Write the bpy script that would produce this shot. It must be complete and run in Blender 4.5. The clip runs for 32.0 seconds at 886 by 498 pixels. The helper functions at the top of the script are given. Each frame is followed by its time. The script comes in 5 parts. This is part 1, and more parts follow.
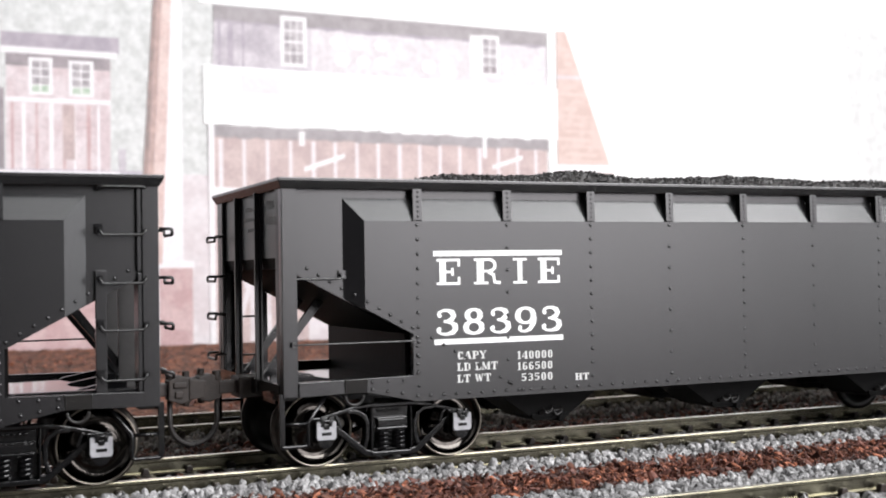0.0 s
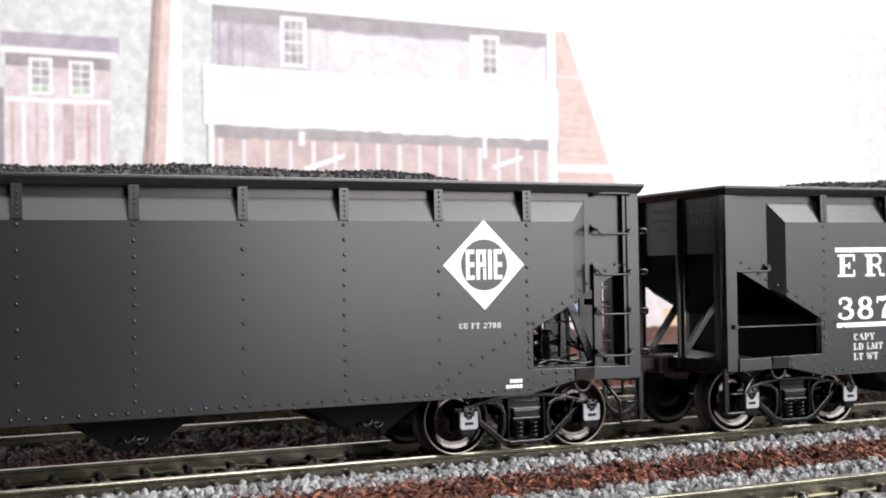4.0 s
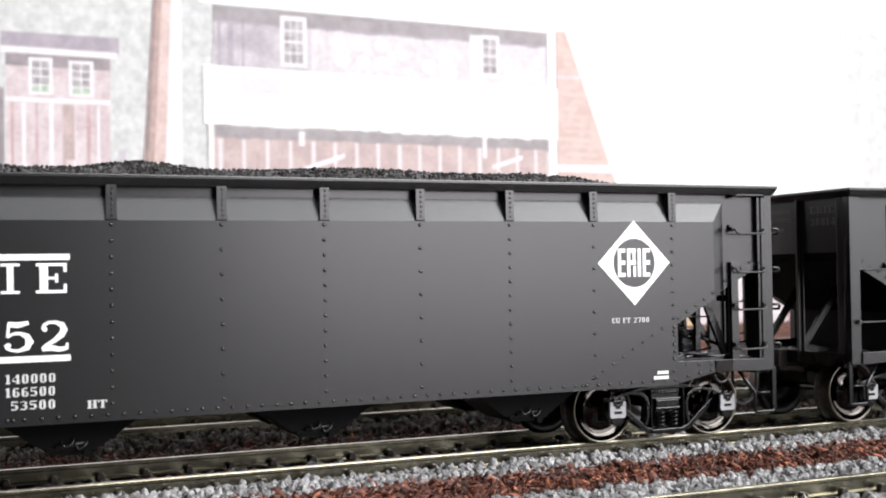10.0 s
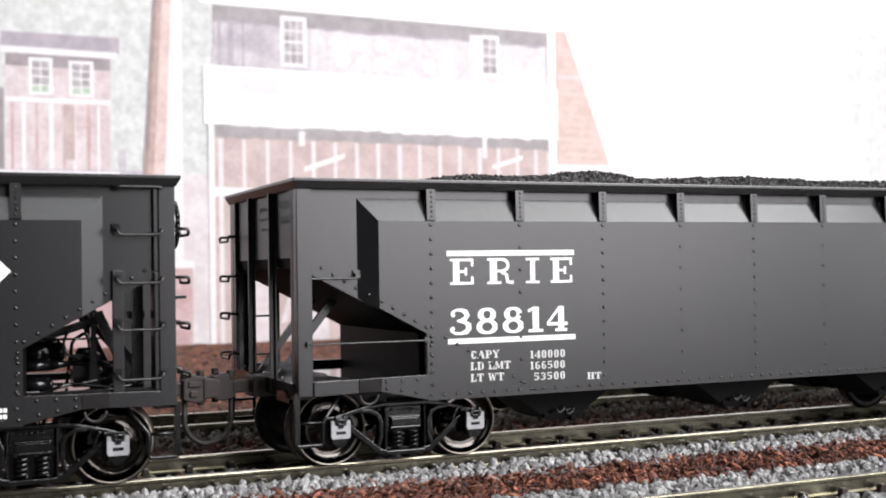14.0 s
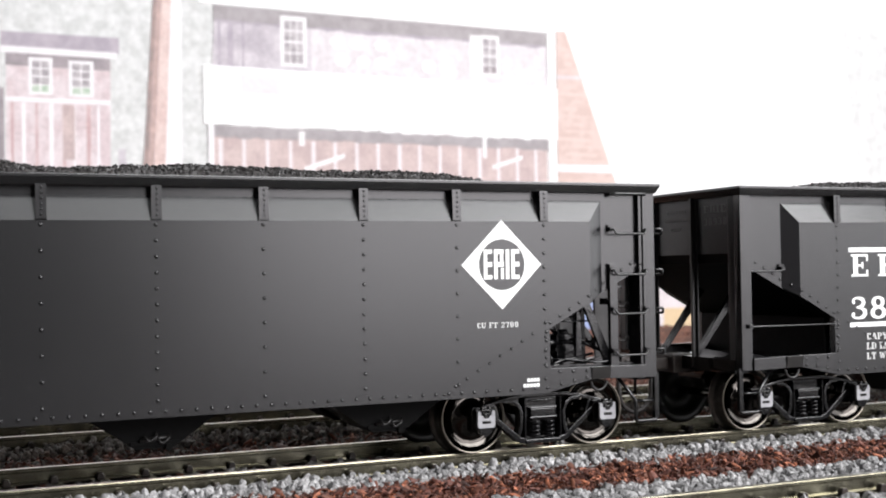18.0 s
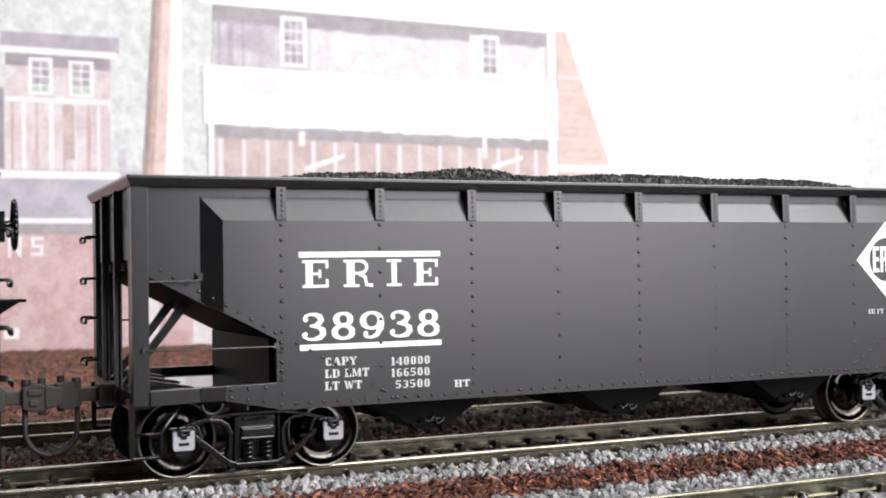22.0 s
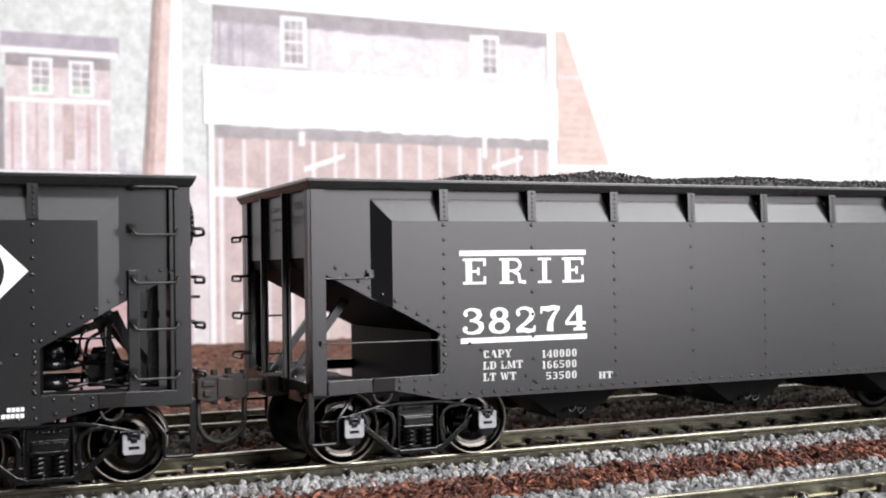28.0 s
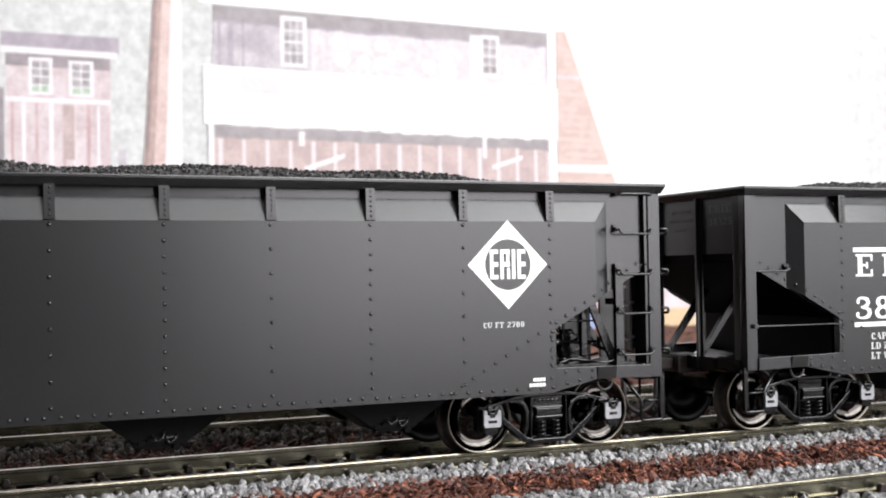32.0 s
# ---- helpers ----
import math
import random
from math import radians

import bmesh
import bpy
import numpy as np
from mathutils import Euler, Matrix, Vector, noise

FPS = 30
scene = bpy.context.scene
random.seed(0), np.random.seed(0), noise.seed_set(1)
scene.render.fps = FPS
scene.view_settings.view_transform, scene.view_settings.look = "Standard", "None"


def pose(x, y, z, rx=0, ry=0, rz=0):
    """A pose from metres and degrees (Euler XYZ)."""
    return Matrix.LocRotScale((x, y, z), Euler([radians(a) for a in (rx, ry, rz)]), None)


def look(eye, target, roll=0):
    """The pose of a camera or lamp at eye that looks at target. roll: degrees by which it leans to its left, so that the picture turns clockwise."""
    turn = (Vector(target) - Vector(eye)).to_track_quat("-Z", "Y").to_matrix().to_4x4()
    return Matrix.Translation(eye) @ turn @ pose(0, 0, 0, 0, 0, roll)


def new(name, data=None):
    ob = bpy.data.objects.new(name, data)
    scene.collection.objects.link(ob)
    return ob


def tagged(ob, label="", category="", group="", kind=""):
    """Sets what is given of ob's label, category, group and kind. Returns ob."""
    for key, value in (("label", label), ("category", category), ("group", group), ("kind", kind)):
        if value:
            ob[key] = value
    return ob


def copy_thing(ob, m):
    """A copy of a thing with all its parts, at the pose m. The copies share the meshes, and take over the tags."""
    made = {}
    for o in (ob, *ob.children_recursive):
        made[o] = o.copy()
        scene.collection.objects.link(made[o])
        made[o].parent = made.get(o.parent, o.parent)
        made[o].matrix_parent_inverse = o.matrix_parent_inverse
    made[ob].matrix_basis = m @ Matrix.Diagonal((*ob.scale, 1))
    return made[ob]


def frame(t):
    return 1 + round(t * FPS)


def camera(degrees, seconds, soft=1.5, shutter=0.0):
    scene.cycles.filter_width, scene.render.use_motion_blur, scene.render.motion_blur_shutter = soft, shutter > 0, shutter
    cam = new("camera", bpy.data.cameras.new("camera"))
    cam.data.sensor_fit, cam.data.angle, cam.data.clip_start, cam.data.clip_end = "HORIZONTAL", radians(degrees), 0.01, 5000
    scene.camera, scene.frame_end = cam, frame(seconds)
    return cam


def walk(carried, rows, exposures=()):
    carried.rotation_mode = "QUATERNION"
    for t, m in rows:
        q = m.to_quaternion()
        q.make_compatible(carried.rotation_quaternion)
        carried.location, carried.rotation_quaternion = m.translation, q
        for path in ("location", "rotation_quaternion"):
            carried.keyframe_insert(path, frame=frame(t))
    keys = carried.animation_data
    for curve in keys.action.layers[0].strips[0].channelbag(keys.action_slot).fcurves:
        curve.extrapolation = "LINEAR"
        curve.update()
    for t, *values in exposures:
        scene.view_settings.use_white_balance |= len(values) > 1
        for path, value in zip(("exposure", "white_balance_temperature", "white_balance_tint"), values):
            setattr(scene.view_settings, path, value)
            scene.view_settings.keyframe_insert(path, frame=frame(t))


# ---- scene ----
EYE = Vector((0.0, 0.0, 0.0247))
TURN, TILT, LEAN = radians(23.81), radians(1.154), -0.923
AIM = EYE + Vector((math.sin(TURN) * math.cos(TILT), math.cos(TURN) * math.cos(TILT), math.sin(TILT)))
cam = camera(40.98, 32.0, soft=1.85)
cam.data.dof.use_dof = True
cam.data.dof.focus_distance = 0.165
cam.data.dof.aperture_fstop = 60
walk(cam, [(0.0, look(EYE, AIM, LEAN)), (32.0, look(EYE, AIM, LEAN))])

# ---- light: four unseen area lamps added behind, above and beside the camera ----
world = bpy.data.worlds.new("room_air")
scene.world = world
world.use_nodes = True
world.node_tree.nodes["Background"].inputs[0].default_value = (0.9, 0.95, 1.0, 1)
world.node_tree.nodes["Background"].inputs[1].default_value = 0.1


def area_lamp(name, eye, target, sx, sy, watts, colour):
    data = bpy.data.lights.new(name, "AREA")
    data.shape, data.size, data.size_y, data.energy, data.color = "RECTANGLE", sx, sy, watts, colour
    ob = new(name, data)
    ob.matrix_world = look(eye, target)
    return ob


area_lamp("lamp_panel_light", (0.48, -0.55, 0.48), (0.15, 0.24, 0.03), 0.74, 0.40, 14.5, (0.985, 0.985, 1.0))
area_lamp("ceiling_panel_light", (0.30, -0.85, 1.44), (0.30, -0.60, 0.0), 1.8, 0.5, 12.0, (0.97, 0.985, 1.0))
# broad low lamps added to give the car sides and end bevels their sheen
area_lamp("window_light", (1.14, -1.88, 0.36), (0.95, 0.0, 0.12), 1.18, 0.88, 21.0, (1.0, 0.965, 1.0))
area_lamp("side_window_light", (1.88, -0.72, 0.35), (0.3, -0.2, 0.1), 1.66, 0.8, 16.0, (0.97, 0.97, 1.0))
scene.view_settings.exposure = 0.0

MM = 0.001
TC = 156.57          # centre line of the train's track, mm from the camera
CAR_PITCH = 152.35
WALL_Y = 475.0


# ---- materials ----
def material(name, colour, rough=0.5, metal=0.0, grain=0.0, grain_size=1.0, bump=0.0, bump_size=1.0, second=None,
             second_size=8.0, spec=0.5, obj_var=0.0, island=0.0, piecewise=False):
    """colour: linear base. grain: share of light-dark change; sizes in mm. second: a colour blended in as large patches."""
    m = bpy.data.materials.new(name)
    m.use_nodes = True
    n, l = m.node_tree.nodes, m.node_tree.links
    b = n["Principled BSDF"]
    b.inputs["Roughness"].default_value, b.inputs["Metallic"].default_value = rough, metal
    b.inputs["Specular IOR Level"].default_value = spec
    co = n.new("ShaderNodeTexCoord")
    out = None

    def noise_node(size, detail=4.0):
        t = n.new("ShaderNodeTexNoise")
        t.inputs["Scale"].default_value, t.inputs["Detail"].default_value = 1.0 / (size * MM), detail
        l.new(co.outputs["Object"], t.inputs["Vector"])
        return t
    mix = n.new("ShaderNodeMix")
    mix.data_type = "RGBA"
    mix.inputs[6].default_value = (*colour, 1)
    mix.inputs[7].default_value = (*(second or colour), 1)
    if second:
        t = n.new("ShaderNodeTexWhiteNoise") if piecewise else noise_node(second_size)
        if piecewise:
            t.noise_dimensions = "1D"
            l.new(n.new("ShaderNodeNewGeometry").outputs["Random Per Island"], t.inputs["W"])
        ramp = n.new("ShaderNodeMapRange")
        ramp.inputs[1].default_value, ramp.inputs[2].default_value = (0.55, 1.0) if piecewise else (0.42, 0.58)
        l.new(t.outputs["Value" if piecewise else "Fac"], ramp.inputs[0])
        l.new(ramp.outputs[0], mix.inputs[0])
    else:
        mix.inputs[0].default_value = 0.0
    out = mix.outputs[2]

    def scaled(value_socket, lo, hi):
        nonlocal out
        r = n.new("ShaderNodeMapRange")
        r.inputs[1].default_value, r.inputs[2].default_value = 0.0, 1.0
        r.inputs[3].default_value, r.inputs[4].default_value = lo, hi
        l.new(value_socket, r.inputs[0])
        v = n.new("ShaderNodeVectorMath")
        v.operation = "SCALE"
        l.new(out, v.inputs[0])
        l.new(r.outputs[0], v.inputs[3])
        out = v.outputs[0]
    if grain:
        t = noise_node(grain_size)
        r = n.new("ShaderNodeMapRange")
        r.inputs[1].default_value, r.inputs[2].default_value = 0.3, 0.7
        l.new(t.outputs["Fac"], r.inputs[0])
        scaled(r.outputs[0], 1 - grain, 1 + grain)
    if obj_var:
        oi = n.new("ShaderNodeObjectInfo")
        scaled(oi.outputs["Random"], 1 - obj_var, 1 + obj_var)
    if island:
        ge = n.new("ShaderNodeNewGeometry")
        scaled(ge.outputs["Random Per Island"], 1 - island, 1 + island)
    l.new(out, b.inputs["Base Color"])
    if bump:
        t = noise_node(bump_size, 5.0)
        bp = n.new("ShaderNodeBump")
        bp.inputs["Strength"].default_value = bump
        bp.inputs["Distance"].default_value = bump_size * MM * 0.5
        l.new(t.outputs["Fac"], bp.inputs["Height"])
        l.new(bp.outputs[0], b.inputs["Normal"])
    return m


PAINT = material("satin_black_paint", (0.0042, 0.0042, 0.0048), 0.26, spec=0.6, grain=0.10, grain_size=3.0, bump=0.04, bump_size=0.4,
                 second=(0.0065, 0.0063, 0.0071), second_size=30)
BLACK = material("black_plastic", (0.0035, 0.0035, 0.004), 0.17, spec=0.5, grain=0.2, grain_size=1.5, bump=0.1, bump_size=0.4)
DULL = material("dull_black_ends", (0.010, 0.0092, 0.0088), 0.36, spec=0.5, grain=0.25, grain_size=1.5, bump=0.08, bump_size=0.5)
# matte black for slopes, webs and chutes, darkened in colour for their shade
INNER = material("shaded_black_inside", (0.0026, 0.0025, 0.0025), 0.5, spec=0.06, grain=0.25, grain_size=1.5, bump=0.1, bump_size=0.5)
HOSE = material("dark_brown_rubber", (0.016, 0.013, 0.012), 0.55, grain=0.3, grain_size=0.8, bump=0.2, bump_size=0.4)
GLOSS = material("glossy_black_deck", (0.006, 0.006, 0.006), 0.045, grain=0.2, grain_size=1.5, bump=0.01, bump_size=1.2)
WHITE = material("white_lettering", (0.82, 0.82, 0.80), 0.5, grain=0.04, grain_size=0.6)
# small lettering in a greyer white than the large
GREYED = material("greyed_white_lettering", (0.5, 0.5, 0.49), 0.5, grain=0.1, grain_size=0.4)
# end lettering, a much darker grey than the white on the sides
DIM = material("dim_grey_lettering", (0.11, 0.11, 0.11), 0.5, grain=0.2, grain_size=0.4)
LID = material("light_grey_journal_lid", (0.30, 0.30, 0.315), 0.45, grain=0.15, grain_size=0.6, bump=0.1, bump_size=0.3)
WIRE = material("worn_steel_wire", (0.07, 0.07, 0.07), 0.36, metal=1.0, grain=0.2, grain_size=0.6)
WHEEL = material("nickel_wheel_tread", (0.23, 0.205, 0.175), 0.34, metal=1.0, grain=0.15, grain_size=0.8, bump=0.05, bump_size=0.3)
PLATE = material("blackened_wheel_plate", (0.05, 0.046, 0.042), 0.1, metal=1.0, grain=0.25, grain_size=1.0, bump=0.04, bump_size=0.6)
# the rim's metal again, rougher and darkened in colour for the tread's shade
TREAD = material("shaded_wheel_tread", (0.11, 0.10, 0.09), 0.42, metal=1.0, grain=0.25, grain_size=0.8, bump=0.1, bump_size=0.4)
RAIL_TOP = material("polished_rail_head", (0.85, 0.83, 0.78), 0.28, metal=1.0, grain=0.1, grain_size=1.5, bump=0.04, bump_size=0.6)
RAIL_WEB = material("nickel_silver_rail_web", (0.26, 0.245, 0.18), 0.25, metal=1.0, grain=0.18, grain_size=1.2, bump=0.08,
                    bump_size=0.5, second=(0.19, 0.178, 0.135), second_size=9)
TIE = material("dark_brown_tie_plastic", (0.022, 0.015, 0.012), 0.3, grain=0.3, grain_size=1.0, bump=0.3, bump_size=0.4, obj_var=0.2)
STONE = material("grey_granite_ballast", (0.265, 0.26, 0.26), 0.7, grain=0.6, grain_size=0.35, bump=1.0, bump_size=0.35, island=0.5)
# dusty brown stones behind the train, colour also darkened for its shade
SHADED_STONE = material("dusty_shaded_ballast", (0.17, 0.155, 0.14), 0.8, grain=0.6, grain_size=0.4, bump=1.0, bump_size=0.4, island=0.5,
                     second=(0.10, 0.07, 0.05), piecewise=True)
GRIT = material("grey_grit_ground", (0.16, 0.16, 0.165), 0.95, grain=0.5, grain_size=0.7, bump=0.8, bump_size=0.8,
                second=(0.10, 0.075, 0.06), second_size=9)
DIRT = material("red_brown_dirt", (0.19, 0.075, 0.043), 0.95, grain=0.75, grain_size=1.6, bump=0.9, bump_size=1.0,
                second=(0.085, 0.038, 0.025), second_size=4)
CHIP = material("red_brown_bark_chips", (0.085, 0.030, 0.021), 0.6, grain=0.4, grain_size=0.5, bump=0.4, bump_size=0.3, island=0.7, second=(0.27, 0.095, 0.05), piecewise=True)
COAL = material("black_coal", (0.021, 0.019, 0.0182), 0.42, grain=0.4, grain_size=0.5, bump=0.4, bump_size=0.35, island=0.5)
COUPLER = material("brown_coupler", (0.024, 0.017, 0.014), 0.55, grain=0.3, grain_size=0.6, bump=0.2, bump_size=0.3)
ROOM = material("painted_room_wall", (0.13, 0.13, 0.13), 0.8, grain=0.04, grain_size=200, bump=0.1, bump_size=4)
FLOOR = material("room_floor_boards", (0.20, 0.16, 0.13), 0.5, grain=0.25, grain_size=60)
TABLE = material("layout_table_wood", (0.30, 0.21, 0.13), 0.6, grain=0.2, grain_size=20)
PANEL = material("light_frame_white", (0.7, 0.7, 0.7), 0.4)


def paper(name, colour, second=None, size=6.0, grain=0.06, grain_size=2.0):
    return material("print_" + name, colour, 0.9, grain=grain, grain_size=grain_size, second=second, second_size=size, spec=0.1)


# ---- mesh helpers, all in mm ----
def box(bm, x0, x1, y0, y1, z0, z1):
    v = [bm.verts.new(p) for p in ((x0, y0, z0), (x1, y0, z0), (x1, y1, z0), (x0, y1, z0),
                                   (x0, y0, z1), (x1, y0, z1), (x1, y1, z1), (x0, y1, z1))]
    for f in ((0, 3, 2, 1), (4, 5, 6, 7), (0, 1, 5, 4), (1, 2, 6, 5), (2, 3, 7, 6), (3, 0, 4, 7)):
        bm.faces.new([v[i] for i in f])


def prism(bm, front, w0, w1, back=None):
    """A slab between y = w0 and y = w1; front and back are outlines (x, z), clockwise seen from -y or not: normals are mended."""
    a = [bm.verts.new((x, w0, z)) for x, z in front]
    b = [bm.verts.new((x, w1, z)) for x, z in (back or front)]
    fs = [bm.faces.new(a), bm.faces.new(list(reversed(b)))]
    for i in range(len(a)):
        j = (i + 1) % len(a)
        fs.append(bm.faces.new((a[i], b[i], b[j], a[j])))
    bmesh.ops.recalc_face_normals(bm, faces=fs)


def rod(bm, p0, p1, r, n=8, r1=None):
    p0, p1 = Vector(p0), Vector(p1)
    d = (p1 - p0).normalized()
    s = d.orthogonal().normalized()
    t = d.cross(s)
    rings = []
    for p, q in ((p0, r), (p1, r if r1 is None else r1)):
        rings.append([bm.verts.new(p + (s * math.cos(2 * math.pi * i / n) + t * math.sin(2 * math.pi * i / n)) * q) for i in range(n)])
    for i in range(n):
        j = (i + 1) % n
        f = bm.faces.new((rings[0][i], rings[0][j], rings[1][j], rings[1][i]))
        f.smooth = n > 5
    bm.faces.new(list(reversed(rings[0])))
    bm.faces.new(rings[1])


def wire(bm, pts, r, n=6):
    """A bent round wire with mitred joints."""
    p = [Vector(q) for q in pts]
    rings, side = [], None
    for i, q in enumerate(p):
        a, b = p[max(i - 1, 0)], p[min(i + 1, len(p) - 1)]
        d = ((q - a).normalized() + (b - q).normalized()).normalized()
        side = d.orthogonal().normalized() if side is None else (side - d * side.dot(d)).normalized()
        t = d.cross(side)
        rings.append([bm.verts.new(q + (side * math.cos(2 * math.pi * k / n) + t * math.sin(2 * math.pi * k / n)) * r) for k in range(n)])
    for a, b in zip(rings, rings[1:]):
        for k in range(n):
            bm.faces.new((a[k], a[(k + 1) % n], b[(k + 1) % n], b[k])).smooth = True
    bm.faces.new(list(reversed(rings[0])))
    bm.faces.new(rings[-1])


def bent(pts, cut=0.5, steps=3):
    """A line of points with its corners rounded off."""
    p, out = [Vector(q) for q in pts], [Vector(pts[0])]
    for a, q, b in zip(p, p[1:], p[2:]):
        u, v = q + (a - q).normalized() * cut, q + (b - q).normalized() * cut
        for k in range(steps + 1):
            f = k / steps
            out.append((1 - f) ** 2 * u + 2 * f * (1 - f) * q + f * f * v)
    return out + [p[-1]]


def bar(bm, pts, half, w0, w1):
    """A flat bar that follows a line of (x, z), half-thick in its plane."""
    up, dn = [], []
    for i, p in enumerate(pts):
        a, b = Vector(pts[max(i - 1, 0)]), Vector(pts[min(i + 1, len(pts) - 1)])
        d = (b - a).normalized()
        nrm = Vector((-d.y, d.x)) * half
        up.append(tuple(Vector(p) + nrm))
        dn.append(tuple(Vector(p) - nrm))
    for i in range(len(pts) - 1):
        prism(bm, [up[i], up[i + 1], dn[i + 1], dn[i]], w0, w1)


def lathe(bm, profile, n=32, slots=None):
    """Turned about the y axis: profile of (y, radius)."""
    rings = [[bm.verts.new((r * math.cos(2 * math.pi * i / n), y, r * math.sin(2 * math.pi * i / n))) for i in range(n)] for y, r in profile]
    for k in range(len(rings) - 1):
        for i in range(n):
            j = (i + 1) % n
            f = bm.faces.new((rings[k][i], rings[k][j], rings[k + 1][j], rings[k + 1][i]))
            f.smooth = True
            if slots:
                f.material_index = slots[k]


def mesh_of(name, bm, mats, bevel=0.0):
    if bevel:
        bmesh.ops.remove_doubles(bm, verts=bm.verts, dist=1e-4)
        es = [e for e in bm.edges if len(e.link_faces) == 2 and e.calc_face_angle(0) > 0.6]
        bmesh.ops.bevel(bm, geom=es, offset=bevel, segments=2, affect="EDGES", profile=0.6)
    bmesh.ops.scale(bm, vec=(MM, MM, MM), verts=bm.verts)
    me = bpy.data.meshes.new(name)
    bm.to_mesh(me)
    bm.free()
    for m in (mats if isinstance(mats, (list, tuple)) else (mats,)):
        me.materials.append(m)
    return me


def at_mm(x, y, z, rx=0, ry=0, rz=0):
    return pose(x * MM, y * MM, z * MM, rx, ry, rz)


def put(name, me, parent=None, label="", m=None):
    ob = new(name, me)
    if parent:
        ob.parent = parent
    if m is not None:
        ob.matrix_basis = m
    return tagged(ob, label)


def part(name, bm, mats, parent, label="", m=None, bevel=0.0):
    return put(name, mesh_of(name, bm, mats, bevel), parent, label, m)


def thing(name, bm, mats, label, category, group="", kind="", m=None, bevel=0.0):
    return tagged(put(name, mesh_of(name, bm, mats, bevel), None, "", m), label, category, group, kind)


B = bmesh.new
TURNED = pose(0, 0, 0, 0, 0, 180)


